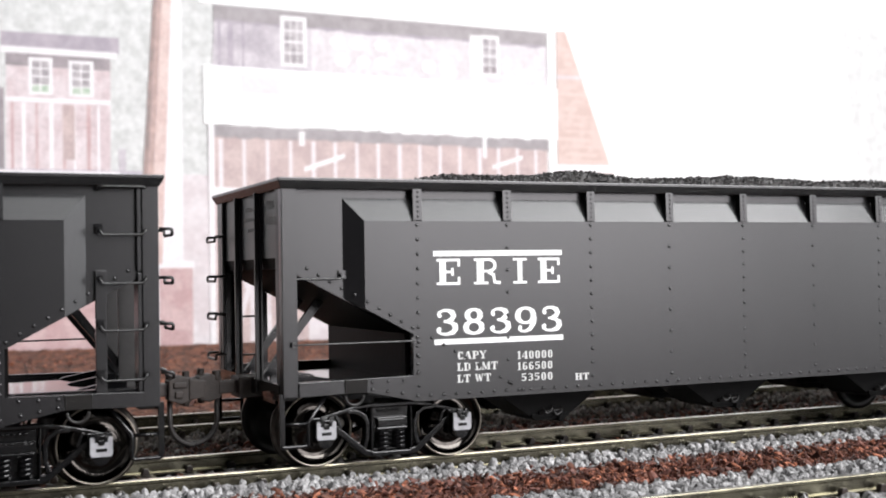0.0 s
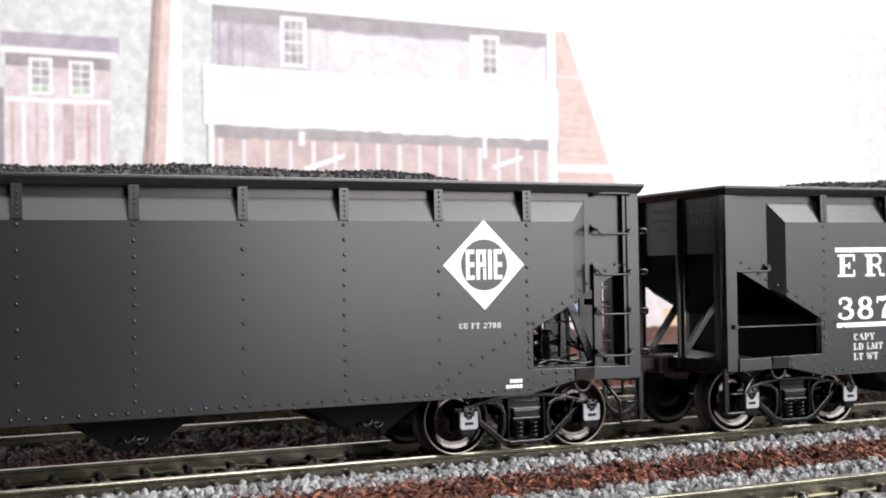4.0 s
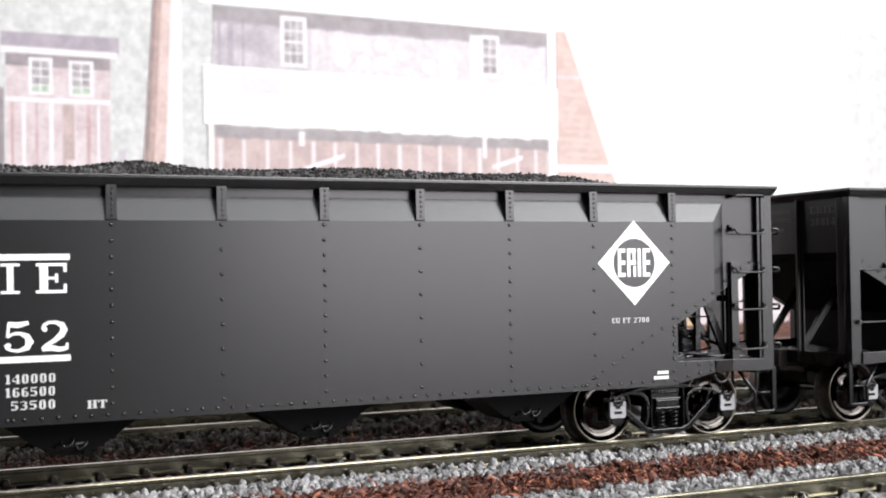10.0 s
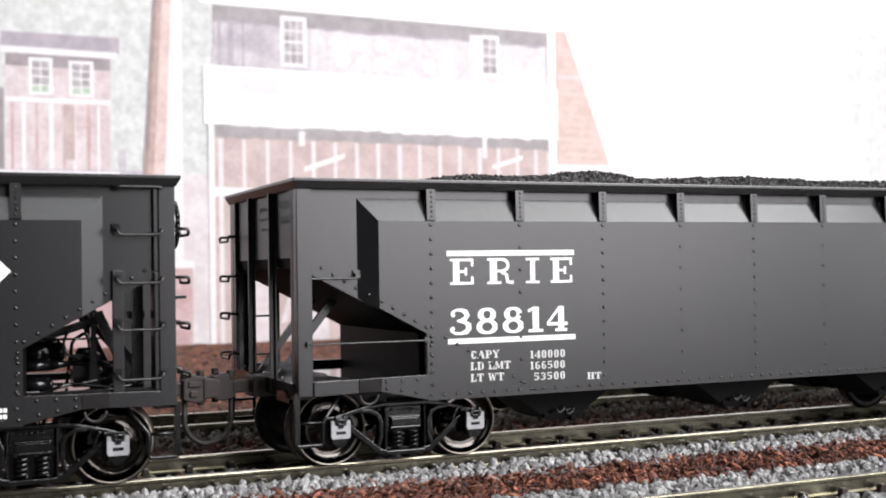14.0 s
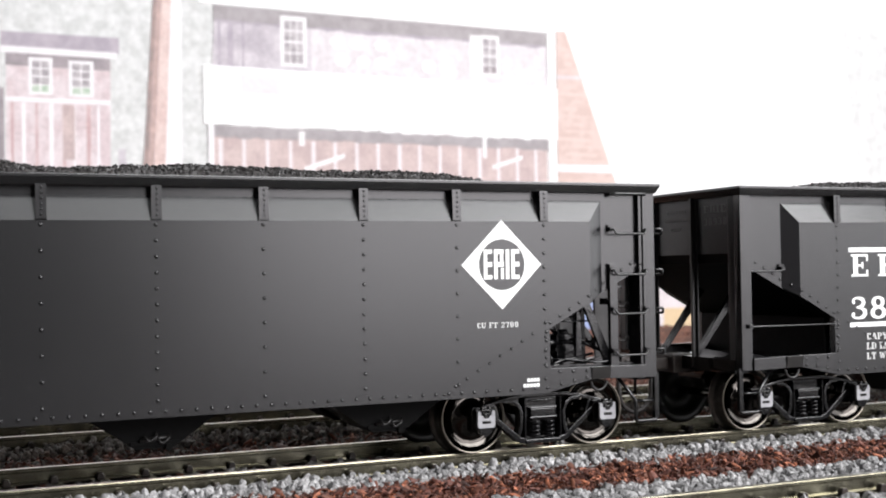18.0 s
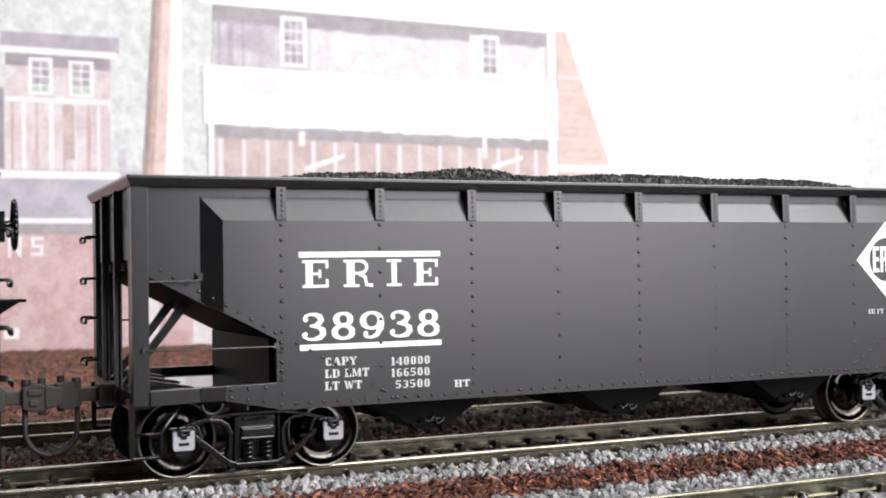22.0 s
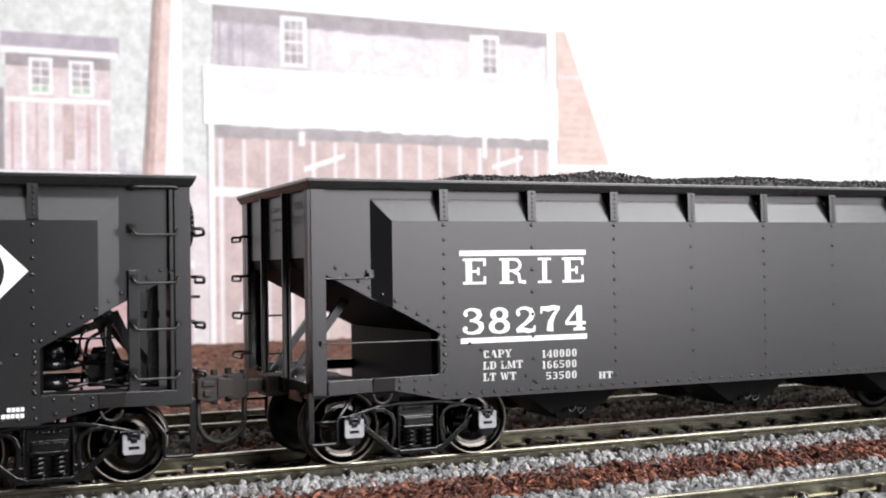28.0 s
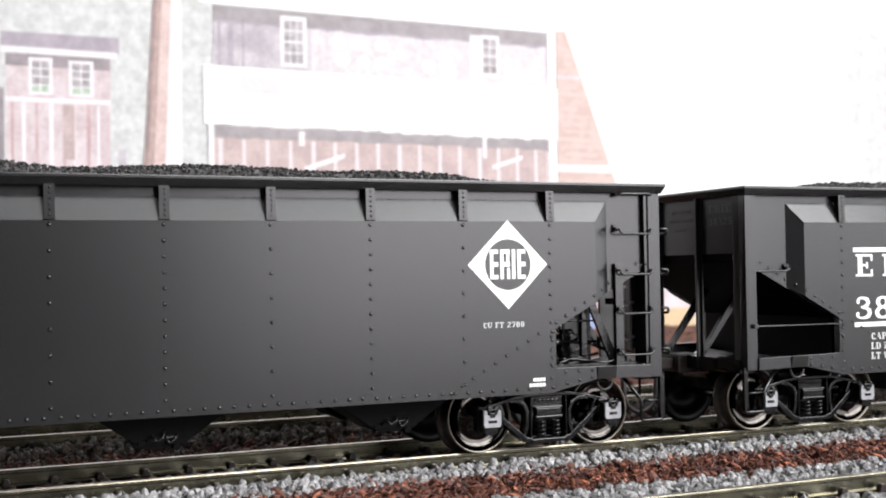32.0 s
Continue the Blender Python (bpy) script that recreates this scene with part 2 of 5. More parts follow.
# heavy slab-serif capitals and figures: strokes (x0, z0, x1, z1, half width) in a cell 1 high, and the cell's width
SMALL = {
    "C": (0.8, ((0.26, 0.2, 0.26, 0.8, 0.15), (0.2, 0.9, 0.62, 0.9, 0.09), (0.2, 0.1, 0.66, 0.1, 0.09), (0.65, 0.66, 0.65, 0.95, 0.07), (0.66, 0.08, 0.66, 0.3, 0.06))),
    "A": (0.86, ((0.16, 0.08, 0.4, 0.95, 0.06), (0.46, 0.98, 0.7, 0.08, 0.14), (0.24, 0.34, 0.58, 0.34, 0.06), (0.02, 0.06, 0.34, 0.06, 0.06), (0.5, 0.06, 0.86, 0.06, 0.06))),
    "P": (0.8, ((0.24, 0.0, 0.24, 1.0, 0.15), (0.04, 0.93, 0.6, 0.93, 0.07), (0.3, 0.46, 0.6, 0.46, 0.07), (0.66, 0.48, 0.66, 0.9, 0.12), (0.02, 0.06, 0.48, 0.06, 0.06))),
    "Y": (0.82, ((0.16, 0.95, 0.42, 0.45, 0.13), (0.7, 0.95, 0.46, 0.45, 0.06), (0.43, 0.0, 0.43, 0.5, 0.14), (0.0, 0.94, 0.36, 0.94, 0.06), (0.54, 0.94, 0.84, 0.94, 0.06), (0.22, 0.06, 0.64, 0.06, 0.06))),
    "L": (0.76, ((0.24, 0.0, 0.24, 1.0, 0.15), (0.02, 0.94, 0.48, 0.94, 0.06), (0.02, 0.07, 0.72, 0.07, 0.07), (0.68, 0.05, 0.68, 0.38, 0.06))),
    "D": (0.84, ((0.24, 0.0, 0.24, 1.0, 0.15), (0.04, 0.93, 0.6, 0.93, 0.07), (0.04, 0.07, 0.6, 0.07, 0.07), (0.69, 0.14, 0.69, 0.86, 0.13))),
    "M": (1.06, ((0.15, 0.0, 0.15, 1.0, 0.06), (0.2, 0.98, 0.5, 0.1, 0.11), (0.52, 0.1, 0.8, 0.98, 0.05), (0.86, 0.0, 0.86, 1.0, 0.14), (0.0, 0.06, 0.3, 0.06, 0.06), (0.66, 0.06, 1.06, 0.06, 0.06))),
    "T": (0.84, ((0.42, 0.0, 0.42, 1.0, 0.15), (0.04, 0.93, 0.8, 0.93, 0.07), (0.08, 0.66, 0.08, 0.95, 0.06), (0.76, 0.66, 0.76, 0.95, 0.06), (0.2, 0.06, 0.64, 0.06, 0.06))),
    "W": (1.1, ((0.14, 0.95, 0.34, 0.05, 0.12), (0.36, 0.05, 0.54, 0.9, 0.05), (0.52, 0.95, 0.74, 0.05, 0.12), (0.76, 0.05, 0.94, 0.95, 0.05), (0.0, 0.94, 0.32, 0.94, 0.06), (0.82, 0.94, 1.1, 0.94, 0.06))),
    "H": (0.92, ((0.22, 0.0, 0.22, 1.0, 0.15), (0.7, 0.0, 0.7, 1.0, 0.15), (0.2, 0.5, 0.7, 0.5, 0.07), (0.0, 0.06, 0.44, 0.06, 0.06), (0.48, 0.06, 0.92, 0.06, 0.06), (0.0, 0.94, 0.44, 0.94, 0.06), (0.48, 0.94, 0.92, 0.94, 0.06))),
    "U": (0.88, ((0.22, 0.2, 0.22, 1.0, 0.15), (0.7, 0.2, 0.7, 1.0, 0.08), (0.24, 0.1, 0.68, 0.1, 0.1), (0.0, 0.94, 0.44, 0.94, 0.06), (0.54, 0.94, 0.88, 0.94, 0.06))),
    "F": (0.76, ((0.24, 0.0, 0.24, 1.0, 0.15), (0.02, 0.93, 0.72, 0.93, 0.07), (0.3, 0.5, 0.54, 0.5, 0.07), (0.68, 0.66, 0.68, 0.95, 0.06), (0.02, 0.06, 0.48, 0.06, 0.06))),
    "0": (0.8, ((0.22, 0.15, 0.22, 0.85, 0.14), (0.6, 0.15, 0.6, 0.85, 0.14), (0.2, 0.92, 0.62, 0.92, 0.08), (0.2, 0.08, 0.62, 0.08, 0.08))),
    "1": (0.56, ((0.28, 0.0, 0.28, 1.0, 0.15), (0.06, 0.06, 0.5, 0.06, 0.06), (0.06, 0.86, 0.3, 0.94, 0.06))),
    "2": (0.8, ((0.14, 0.78, 0.3, 0.92, 0.09), (0.3, 0.93, 0.6, 0.9, 0.07), (0.62, 0.56, 0.62, 0.9, 0.12), (0.62, 0.55, 0.14, 0.1, 0.08), (0.06, 0.09, 0.74, 0.09, 0.09))),
    "3": (0.8, ((0.12, 0.86, 0.5, 0.93, 0.07), (0.58, 0.58, 0.58, 0.88, 0.12), (0.28, 0.52, 0.6, 0.52, 0.06), (0.6, 0.14, 0.6, 0.48, 0.13), (0.1, 0.12, 0.56, 0.08, 0.08))),
    "4": (0.82, ((0.58, 0.0, 0.58, 1.0, 0.14), (0.08, 0.32, 0.52, 0.95, 0.05), (0.02, 0.29, 0.82, 0.29, 0.06), (0.36, 0.05, 0.8, 0.05, 0.05))),
    "5": (0.8, ((0.14, 0.92, 0.7, 0.92, 0.08), (0.16, 0.5, 0.16, 0.9, 0.06), (0.16, 0.56, 0.6, 0.56, 0.07), (0.6, 0.16, 0.6, 0.52, 0.14), (0.1, 0.12, 0.56, 0.08, 0.08))),
    "6": (0.8, ((0.22, 0.15, 0.22, 0.85, 0.14), (0.24, 0.92, 0.64, 0.9, 0.07), (0.24, 0.54, 0.58, 0.54, 0.06), (0.62, 0.15, 0.62, 0.48, 0.13), (0.2, 0.08, 0.62, 0.08, 0.08))),
    "9": (0.8, ((0.22, 0.52, 0.22, 0.85, 0.13), (0.6, 0.15, 0.6, 0.85, 0.14), (0.2, 0.92, 0.62, 0.92, 0.08), (0.24, 0.46, 0.58, 0.46, 0.06), (0.16, 0.08, 0.6, 0.08, 0.07))),
    "8": (0.8, ((0.24, 0.58, 0.24, 0.86, 0.12), (0.58, 0.58, 0.58, 0.86, 0.12), (0.22, 0.14, 0.22, 0.46, 0.13), (0.6, 0.14, 0.6, 0.46, 0.13), (0.22, 0.93, 0.6, 0.93, 0.07), (0.22, 0.52, 0.6, 0.52, 0.06), (0.2, 0.07, 0.62, 0.07, 0.07))),
    "R": (0.86, ((0.24, 0.0, 0.24, 1.0, 0.15), (0.04, 0.93, 0.6, 0.93, 0.07), (0.3, 0.5, 0.6, 0.5, 0.06), (0.64, 0.52, 0.64, 0.9, 0.12), (0.64, 0.0, 0.64, 0.46, 0.12), (0.02, 0.06, 0.46, 0.06, 0.06), (0.6, 0.06, 0.86, 0.06, 0.06))),
    "I": (0.5, ((0.25, 0.0, 0.25, 1.0, 0.15), (0.02, 0.06, 0.48, 0.06, 0.06), (0.02, 0.94, 0.48, 0.94, 0.06))),
    "E": (0.8, ((0.24, 0.0, 0.24, 1.0, 0.15), (0.02, 0.93, 0.72, 0.93, 0.07), (0.02, 0.07, 0.74, 0.07, 0.07), (0.3, 0.5, 0.54, 0.5, 0.06), (0.7, 0.66, 0.7, 0.95, 0.06), (0.71, 0.05, 0.71, 0.36, 0.06))),
    "7": (0.78, ((0.06, 0.92, 0.74, 0.92, 0.08), (0.68, 0.88, 0.36, 0.0, 0.11), (0.08, 0.7, 0.08, 0.92, 0.05))),
    " ": (0.42, ()),
}


def small_text(body, height, width, mat=None):
    """Small white lettering as a flat mesh facing -y, fitted to width and height, its lower left corner at 0."""
    bm = B()
    full = sum(SMALL[c][0] + 0.04 for c in body) - 0.04
    fx, x, layer = width / full, 0.0, 0
    for c in body:
        for x0, z0, x1, z1, half in SMALL[c][1]:
            d = Vector((x1 - x0, z1 - z0)).normalized()
            nn = Vector((-d.y, d.x)) * half * 0.78
            layer += 1
            y = -0.0006 * (layer % 10)
            bm.faces.new([bm.verts.new(((x + px) * fx, y, pz * height)) for px, pz in
                          ((x0 + nn.x, z0 + nn.y), (x1 + nn.x, z1 + nn.y), (x1 - nn.x, z1 - nn.y), (x0 - nn.x, z0 - nn.y))])
        x += SMALL[c][0] + 0.04
    bmesh.ops.recalc_face_normals(bm, faces=bm.faces)
    return mesh_of("small_lettering", bm, mat or WHITE)


# ---- hopper car ----
OUT, IN = -17.2, -16.0         # outer and recessed side sheet
RIB_U = [12.775 * (i - 4) for i in range(9)]
SHIFT = pose(0.00045, 0, 0)      # the lettering sits a little off the middle of the side


def stud(bm, u, w, z, r=0.26, h=0.15):
    """A domed rivet on a side that faces -y."""
    n, rings = 7, []
    for q, f in ((1.0, 0.0), (0.82, 0.6), (0.42, 0.95)):
        rings.append([bm.verts.new((u + r * q * math.cos(k * 2 * math.pi / n), w - h * f, z + r * q * math.sin(k * 2 * math.pi / n))) for k in range(n)])
    for a, b in zip(rings, rings[1:]):
        for i in range(n):
            j = (i + 1) % n
            bm.faces.new((a[i], a[j], b[j], b[i])).smooth = True
    bm.faces.new(rings[2]).smooth = True


def grab(bm, u0, u1, z, w, out=1.0, r=0.155, low=0.0):
    wire(bm, bent([(u0, w, z + 0.75), (u0, w - out, z + 0.55), (u0 + 0.3, w - out, z + low), (u1 - 0.3, w - out, z + low), (u1, w - out, z + 0.55), (u1, w, z + 0.75)], 0.3), r)
    n = len(bm.faces)
    for u in (u0, u1):
        box(bm, u - 0.45, u + 0.45, w - 0.35, w, z + 0.3, z + 1.3)
        box(bm, u - 0.3, u + 0.3, w - 0.8, w - 0.35, z + 0.4, z + 0.95)
    bm.faces.ensure_lookup_table()
    for f in bm.faces[n:]:
        f.material_index = 1


def side_panel():
    bm = B()
    outer = [(-58.2, 31.35), (58.2, 31.35), (58.2, 20.4), (51.8, 17.0), (51.8, 8.45), (-51.8, 8.45), (-51.8, 17.0), (-58.2, 20.4)]
    inner = [(-60.7, 34.25), (60.7, 34.25), (60.7, 21.75), (51.8, 17.0), (51.8, 8.45), (-51.8, 8.45), (-51.8, 17.0), (-60.7, 21.75)]
    prism(bm, outer, OUT, IN, inner)
    return mesh_of("side_panel", bm, PAINT)


def side_sheet():
    bm = B()
    prism(bm, [(-68.6, 35.5), (68.6, 35.5), (68.6, 25.75), (67.0, 24.9), (51.8, 17.0), (-51.8, 17.0), (-67.0, 24.9), (-68.6, 25.75)], IN, IN + 0.5)
    return mesh_of("side_sheet", bm, PAINT)


def side_sill():
    out = []
    for s in (-1, 1):
        bm = B()
        prism(bm, [(s * 51.8, 11.75), (s * 66.9, 11.55), (s * 66.9, 9.75), (s * 58.5, 10.0), (s * 51.8, 8.55)], OUT, IN)
        out.append(mesh_of("side_sill", bm, PAINT, 0.05))
    return out


def jack_block():
    """Black cast end of the bolster, a plate that leans out over the sill, with a lifting ring below."""
    bm = B()
    a = [bm.verts.new(p) for p in ((-1.45, OUT - 0.06, 9.95), (1.45, OUT - 0.06, 9.95), (1.45, OUT - 0.34, 11.6), (-1.45, OUT - 0.34, 11.6))]
    b = [bm.verts.new((v.co.x, OUT + 0.05, v.co.z)) for v in a]
    bm.faces.new(a), bm.faces.new(list(reversed(b)))
    for k in range(4):
        bm.faces.new((a[k], b[k], b[(k + 1) % 4], a[(k + 1) % 4]))
    bmesh.ops.recalc_face_normals(bm, faces=bm.faces)
    ring = [(1.2 * math.cos(t), OUT + 0.6, 9.6 + 1.2 * math.sin(t)) for t in np.linspace(math.pi, 2 * math.pi, 15)]
    wire(bm, ring, 0.2)
    return mesh_of("jack_block", bm, DULL)


def corner_post():
    bm = B()
    box(bm, -68.8, -66.9, -16.9, -15.4, 9.75, 35.4)
    n = len(bm.faces)
    box(bm, -68.8, -68.35, -15.4, -14.0, 9.75, 35.4)
    bm.faces.ensure_lookup_table()
    for f in bm.faces[n:]:
        f.material_index = 1
    return mesh_of("corner_post", bm, (PAINT, DULL), 0.08)


def rim():
    """A thin lip all round, undercut below."""
    bm = B()
    outer = ((0.0, 36.62), (0.0, 36.25), (0.5, 35.3), (2.6, 35.3), (2.6, 36.62))
    corners = ((-1, -1), (1, -1), (1, 1), (-1, 1))
    rings = [[bm.verts.new((sx * (69.4 - d), sy * (17.75 - d), z)) for sx, sy in corners] for d, z in outer]
    for k in range(len(rings)):
        a, b = rings[k], rings[(k + 1) % len(rings)]
        for i in range(4):
            j = (i + 1) % 4
            bm.faces.new((a[i], a[j], b[j], b[i]))
    bmesh.ops.recalc_face_normals(bm, faces=bm.faces)
    return mesh_of("rim", bm, PAINT, 0.1)


def rib():
    """A pressed bracket under the rim: a riveted strap before the bevel, on a web that runs back to the sheet."""
    bm = B()

    def slab(x0, x1, face, back):
        pts = [(face[0], 31.6), (face[1], 35.5), (back[1], 35.5), (back[0], 31.6)]
        a, b = [[bm.verts.new((x, w, z)) for w, z in pts] for x in (x0, x1)]
        bm.faces.new(a), bm.faces.new(list(reversed(b)))
        for k in range(4):
            bm.faces.new((a[k], b[k], b[(k + 1) % 4], a[(k + 1) % 4]))
    slab(-0.55, 0.65, (OUT - 0.22, OUT - 0.12), (OUT - 0.04, OUT + 0.06))
    slab(-0.5, -0.2, (OUT - 0.05, OUT + 0.05), (OUT + 0.3, IN + 0.1))
    box(bm, -0.62, 0.72, OUT - 0.3, OUT + 0.02, 31.45, 31.66)
    bmesh.ops.recalc_face_normals(bm, faces=bm.faces)
    for k in range(6):
        z = 31.95 + 0.62 * k
        stud(bm, 0.1, OUT - 0.22 + (z - 31.6) / 3.9 * 0.1, z, 0.17, 0.14)
    return mesh_of("rib", bm, PAINT)


def rivets():
    bm = B()
    for i, u in enumerate(RIB_U):
        gap = 1.86 if i % 2 == 0 else 2.95
        for k in range(12 if i % 2 == 0 else 8):
            stud(bm, u + 0.03 * math.sin(7.1 * k + i), OUT, 30.85 - k * gap)
    for k in range(58):
        stud(bm, -51.3 + k * 1.8, OUT, 9.15)
    for s in (-1, 1):
        for k in range(11):
            f = k / 10
            u, z = 51.9 + 15.0 * f, 17.55 + 8.35 * f
            stud(bm, s * u, OUT if u < 58.2 else IN - max(0.0, (60.7 - u) / 2.5 * 1.2), z + 0.25 + 0.25 * f)
        for k in range(4):
            stud(bm, s * (53.2 + 2.1 * k), OUT, 11.2 - 0.02 * k)
            stud(bm, s * (53.4 + 2.0 * k), OUT, 9.6 + 0.32 * k)
        for k in range(5):
            stud(bm, s * 51.25, OUT, 16.6 - 1.15 * k)
        for k in range(9):
            stud(bm, s * (49.25 - 1.62 * k), OUT, 16.4 - 0.91 * k)
    return mesh_of("rivets", bm, PAINT)


def end_grabs():
    """Ladder at one corner of a side, plain grabs at the other: each iron a mesh of its own."""
    out = []

    def done(bm, name="grab_iron"):
        out.append((name, mesh_of(name, bm, (WIRE, BLACK)), ""))
    for z in (34.5, 29.7, 24.1, 18.7, 13.0):
        bm = B()
        grab(bm, 62.1, 67.3, z, IN if z > 24 else OUT + 0.8, 1.25 if z > 24 else 0.9, low=0.75 if z > 34 else 0.0)
        done(bm)
    for a in ((61.65, 62.9, OUT + 0.6, OUT + 1.2, 11.6, 25.6), (66.35, 66.85, OUT + 0.5, OUT + (1.2 - 0.05), 25.5, 35.4), (66.4, 66.88, OUT + 0.5, OUT + 3.4, 11.6, 25.3)):
        bm = B()
        box(bm, *a)
        out.append(("ladder_stile", mesh_of("ladder_stile", bm, PAINT, 0.05), ""))
    for z in (29.7, 24.0, 18.6, 12.9):
        bm = B()
        wire(bm, bent([(69.0, -16.3, z + 0.7), (70.5, -16.3, z + 0.7), (70.5, -16.2, z), (70.5, -11.3, z), (70.5, -11.2, z + 0.7), (69.0, -11.2, z + 0.7)], 0.3), 0.2)
        done(bm)
    bm = B()
    grab(bm, -67.6, -60.9, 23.9, IN, 0.75, 0.14, 0.3)
    done(bm)
    bm = B()
    wire(bm, bent([(-67.5, OUT + 0.2, 16.2), (-67.5, OUT - 0.35, 16.2), (-51.9, OUT - 0.35, 16.15), (-51.9, OUT, 16.15)], 0.2), 0.13)
    for u in (-67.5, -51.9):
        box(bm, u - 0.25, u + 0.25, OUT - 0.3, OUT, 15.9, 16.55)
    done(bm, "long_rod")
    return out


def step_iron():
    bm = B()
    wire(bm, bent([(63.0, -16.0, 9.9), (65.6, -16.4, 6.6), (65.6, -16.4, 3.75), (69.0, -16.4, 3.75), (69.0, -16.4, 10.2)], 0.35), 0.27, 8)
    rod(bm, (65.6, -16.4, 6.5), (68.9, -16.4, 6.5), 0.24, 6)
    box(bm, 68.6, 69.25, -16.7, -16.1, 4.0, 10.2)
    return mesh_of("step_iron", bm, BLACK)


def end_frame():
    """One end of the car, towards -x: sheet, two posts, slope sheet, struts and platform, as separate meshes."""
    out = {}
    bm = B()
    box(bm, -68.3, -67.9, -14.9, 14.9, 26.9, 35.5)
    out["end_sheet"] = mesh_of("end_sheet", bm, DULL)
    bm = B()
    box(bm, -68.55, -68.3, -0.75, 0.75, 9.6, 35.5)
    box(bm, -69.15, -68.55, -0.25, 0.25, 9.6, 35.5)
    out["end_post"] = mesh_of("end_post", bm, DULL, 0.06)
    bm = B()
    prism(bm, [(-68.3, 11.15), (-65.8, 11.15), (-65.8, 23.8), (-68.3, 25.2)], -0.25, 0.25)
    out["post_web"] = mesh_of("post_web", bm, DULL, 0.04)
    bm = B()
    prism(bm, [(-68.2, 26.9), (-67.9, 25.5), (-38.0, 9.4), (-38.0, 10.2)], -15.0, 15.0)
    out["slope_sheet"] = mesh_of("slope_sheet", bm, INNER)
    bm = B()
    box(bm, -52.3, -51.8, -15.4, 15.4, 8.6, 17.0)
    out["bolster_web"] = mesh_of("bolster_web", bm, INNER)
    bm = B()
    box(bm, -69.0, -66.6, -15.4, 15.4, 9.3, 11.3)
    box(bm, -66.6, -52.3, -4.5, 4.5, 8.4, 10.7)
    box(bm, -66.6, -52.3, -15.4, 15.4, 10.7, 11.15)
    out["platform"] = mesh_of("platform", bm, GLOSS)
    bm = B()
    for w in (-11.5, -2.5, 7.0):
        prism(bm, [(-66.5, 11.15), (-66.5, 12.3), (-65.9, 12.3), (-61.0, 11.4), (-60.4, 11.15)], w - 0.35, w + 0.35)
    box(bm, -66.6, -52.3, 14.6, 15.35, 11.15, 11.9)
    out["deck_stiffener"] = mesh_of("deck_stiffener", bm, BLACK)
    bm = B()
    prism(bm, [(-68.5, 11.2), (-67.6, 11.2), (-59.6, 21.2), (-60.5, 21.9)], -0.4, 0.4)
    out["strut"] = mesh_of("strut", bm, BLACK)
    return out


def stone_shapes(count, seed, points=20):
    rng = random.Random(seed)
    shapes = []
    for _ in range(count):
        bm = B()
        for _ in range(points):
            v = Vector((rng.gauss(0, 1), rng.gauss(0, 1), rng.gauss(0, 1))).normalized() * rng.uniform(0.82, 1.05)
            bm.verts.new((v.x, v.y * 0.85, v.z * 0.8))
        res = bmesh.ops.convex_hull(bm, input=bm.verts)
        bm.verts.ensure_lookup_table()
        loose = [v for v in bm.verts if not v.link_faces]
        bmesh.ops.delete(bm, geom=loose, context="VERTS")
        bm.verts.index_update()
        shapes.append((np.array([v.co[:] for v in bm.verts]), [[v.index for v in f.verts] for f in bm.faces]))
        bm.free()
    return shapes


def coal_top(u, w):
    """A long low load with a peak at one end and a broad swell past the middle, falling off to both ends."""
    q = min(1.0, abs(w + 1.5) / 14.0)
    crest = 3.1 + 1.0 * math.exp(-((u + 20) / 6.0) ** 2) + 0.65 * math.exp(-((u - 9) / 12.0) ** 2) + 0.35 * math.exp(-((u - 34) / 7.0) ** 2)
    crest -= 0.15 * max(0.0, abs(u) - 41.5) + 0.1 * math.exp(-((u + 11) / 4.0) ** 2)
    return 35.6 + max(0.0, crest) * (1 - q ** 2.4) - 0.06 * max(0.0, abs(u) - 52)


def coal_heap(seed):
    """Three low heaps of broken coal along the car: a rough sheet under loose lumps."""
    rng = random.Random(seed)
    nx, ny = 110, 18
    vs, fs = [], []
    for i in range(nx + 1):
        u = -66.5 + 133.0 * i / nx
        for j in range(ny + 1):
            w = -14.9 + 29.8 * j / ny
            vs.append((u, w, coal_top(u, w) - 0.4 + 0.28 * noise.noise(Vector((u * 0.4 + seed * 90, w * 0.4, 0)))))
    for i in range(nx):
        for j in range(ny):
            a = i * (ny + 1) + j
            fs.append((a, a + ny + 1, a + ny + 2, a + 1))
    shapes = stone_shapes(12, 40, 10)
    for k in range(9500):
        u, w = rng.uniform(-66.0, 66.0), rng.uniform(-14.6, 9.0)
        z = coal_top(u, w) + 0.28 * noise.noise(Vector((u * 0.4 + seed * 90, w * 0.4, 0))) + rng.uniform(-0.36, -0.2)
        r = 0.17 + 0.24 * rng.random() ** 2
        co, faces = shapes[k % 12]
        m = np.array(Euler((rng.uniform(0, 6), rng.uniform(0, 6), rng.uniform(0, 6))).to_matrix())
        base = len(vs)
        vs.extend(map(tuple, co * r @ m.T + (u, w, z)))
        fs.extend([i + base for i in f] for f in faces)
    me = bpy.data.meshes.new("coal_load")
    me.from_pydata((np.array(vs) * MM).tolist(), [], fs)
    me.materials.append(COAL)
    return me


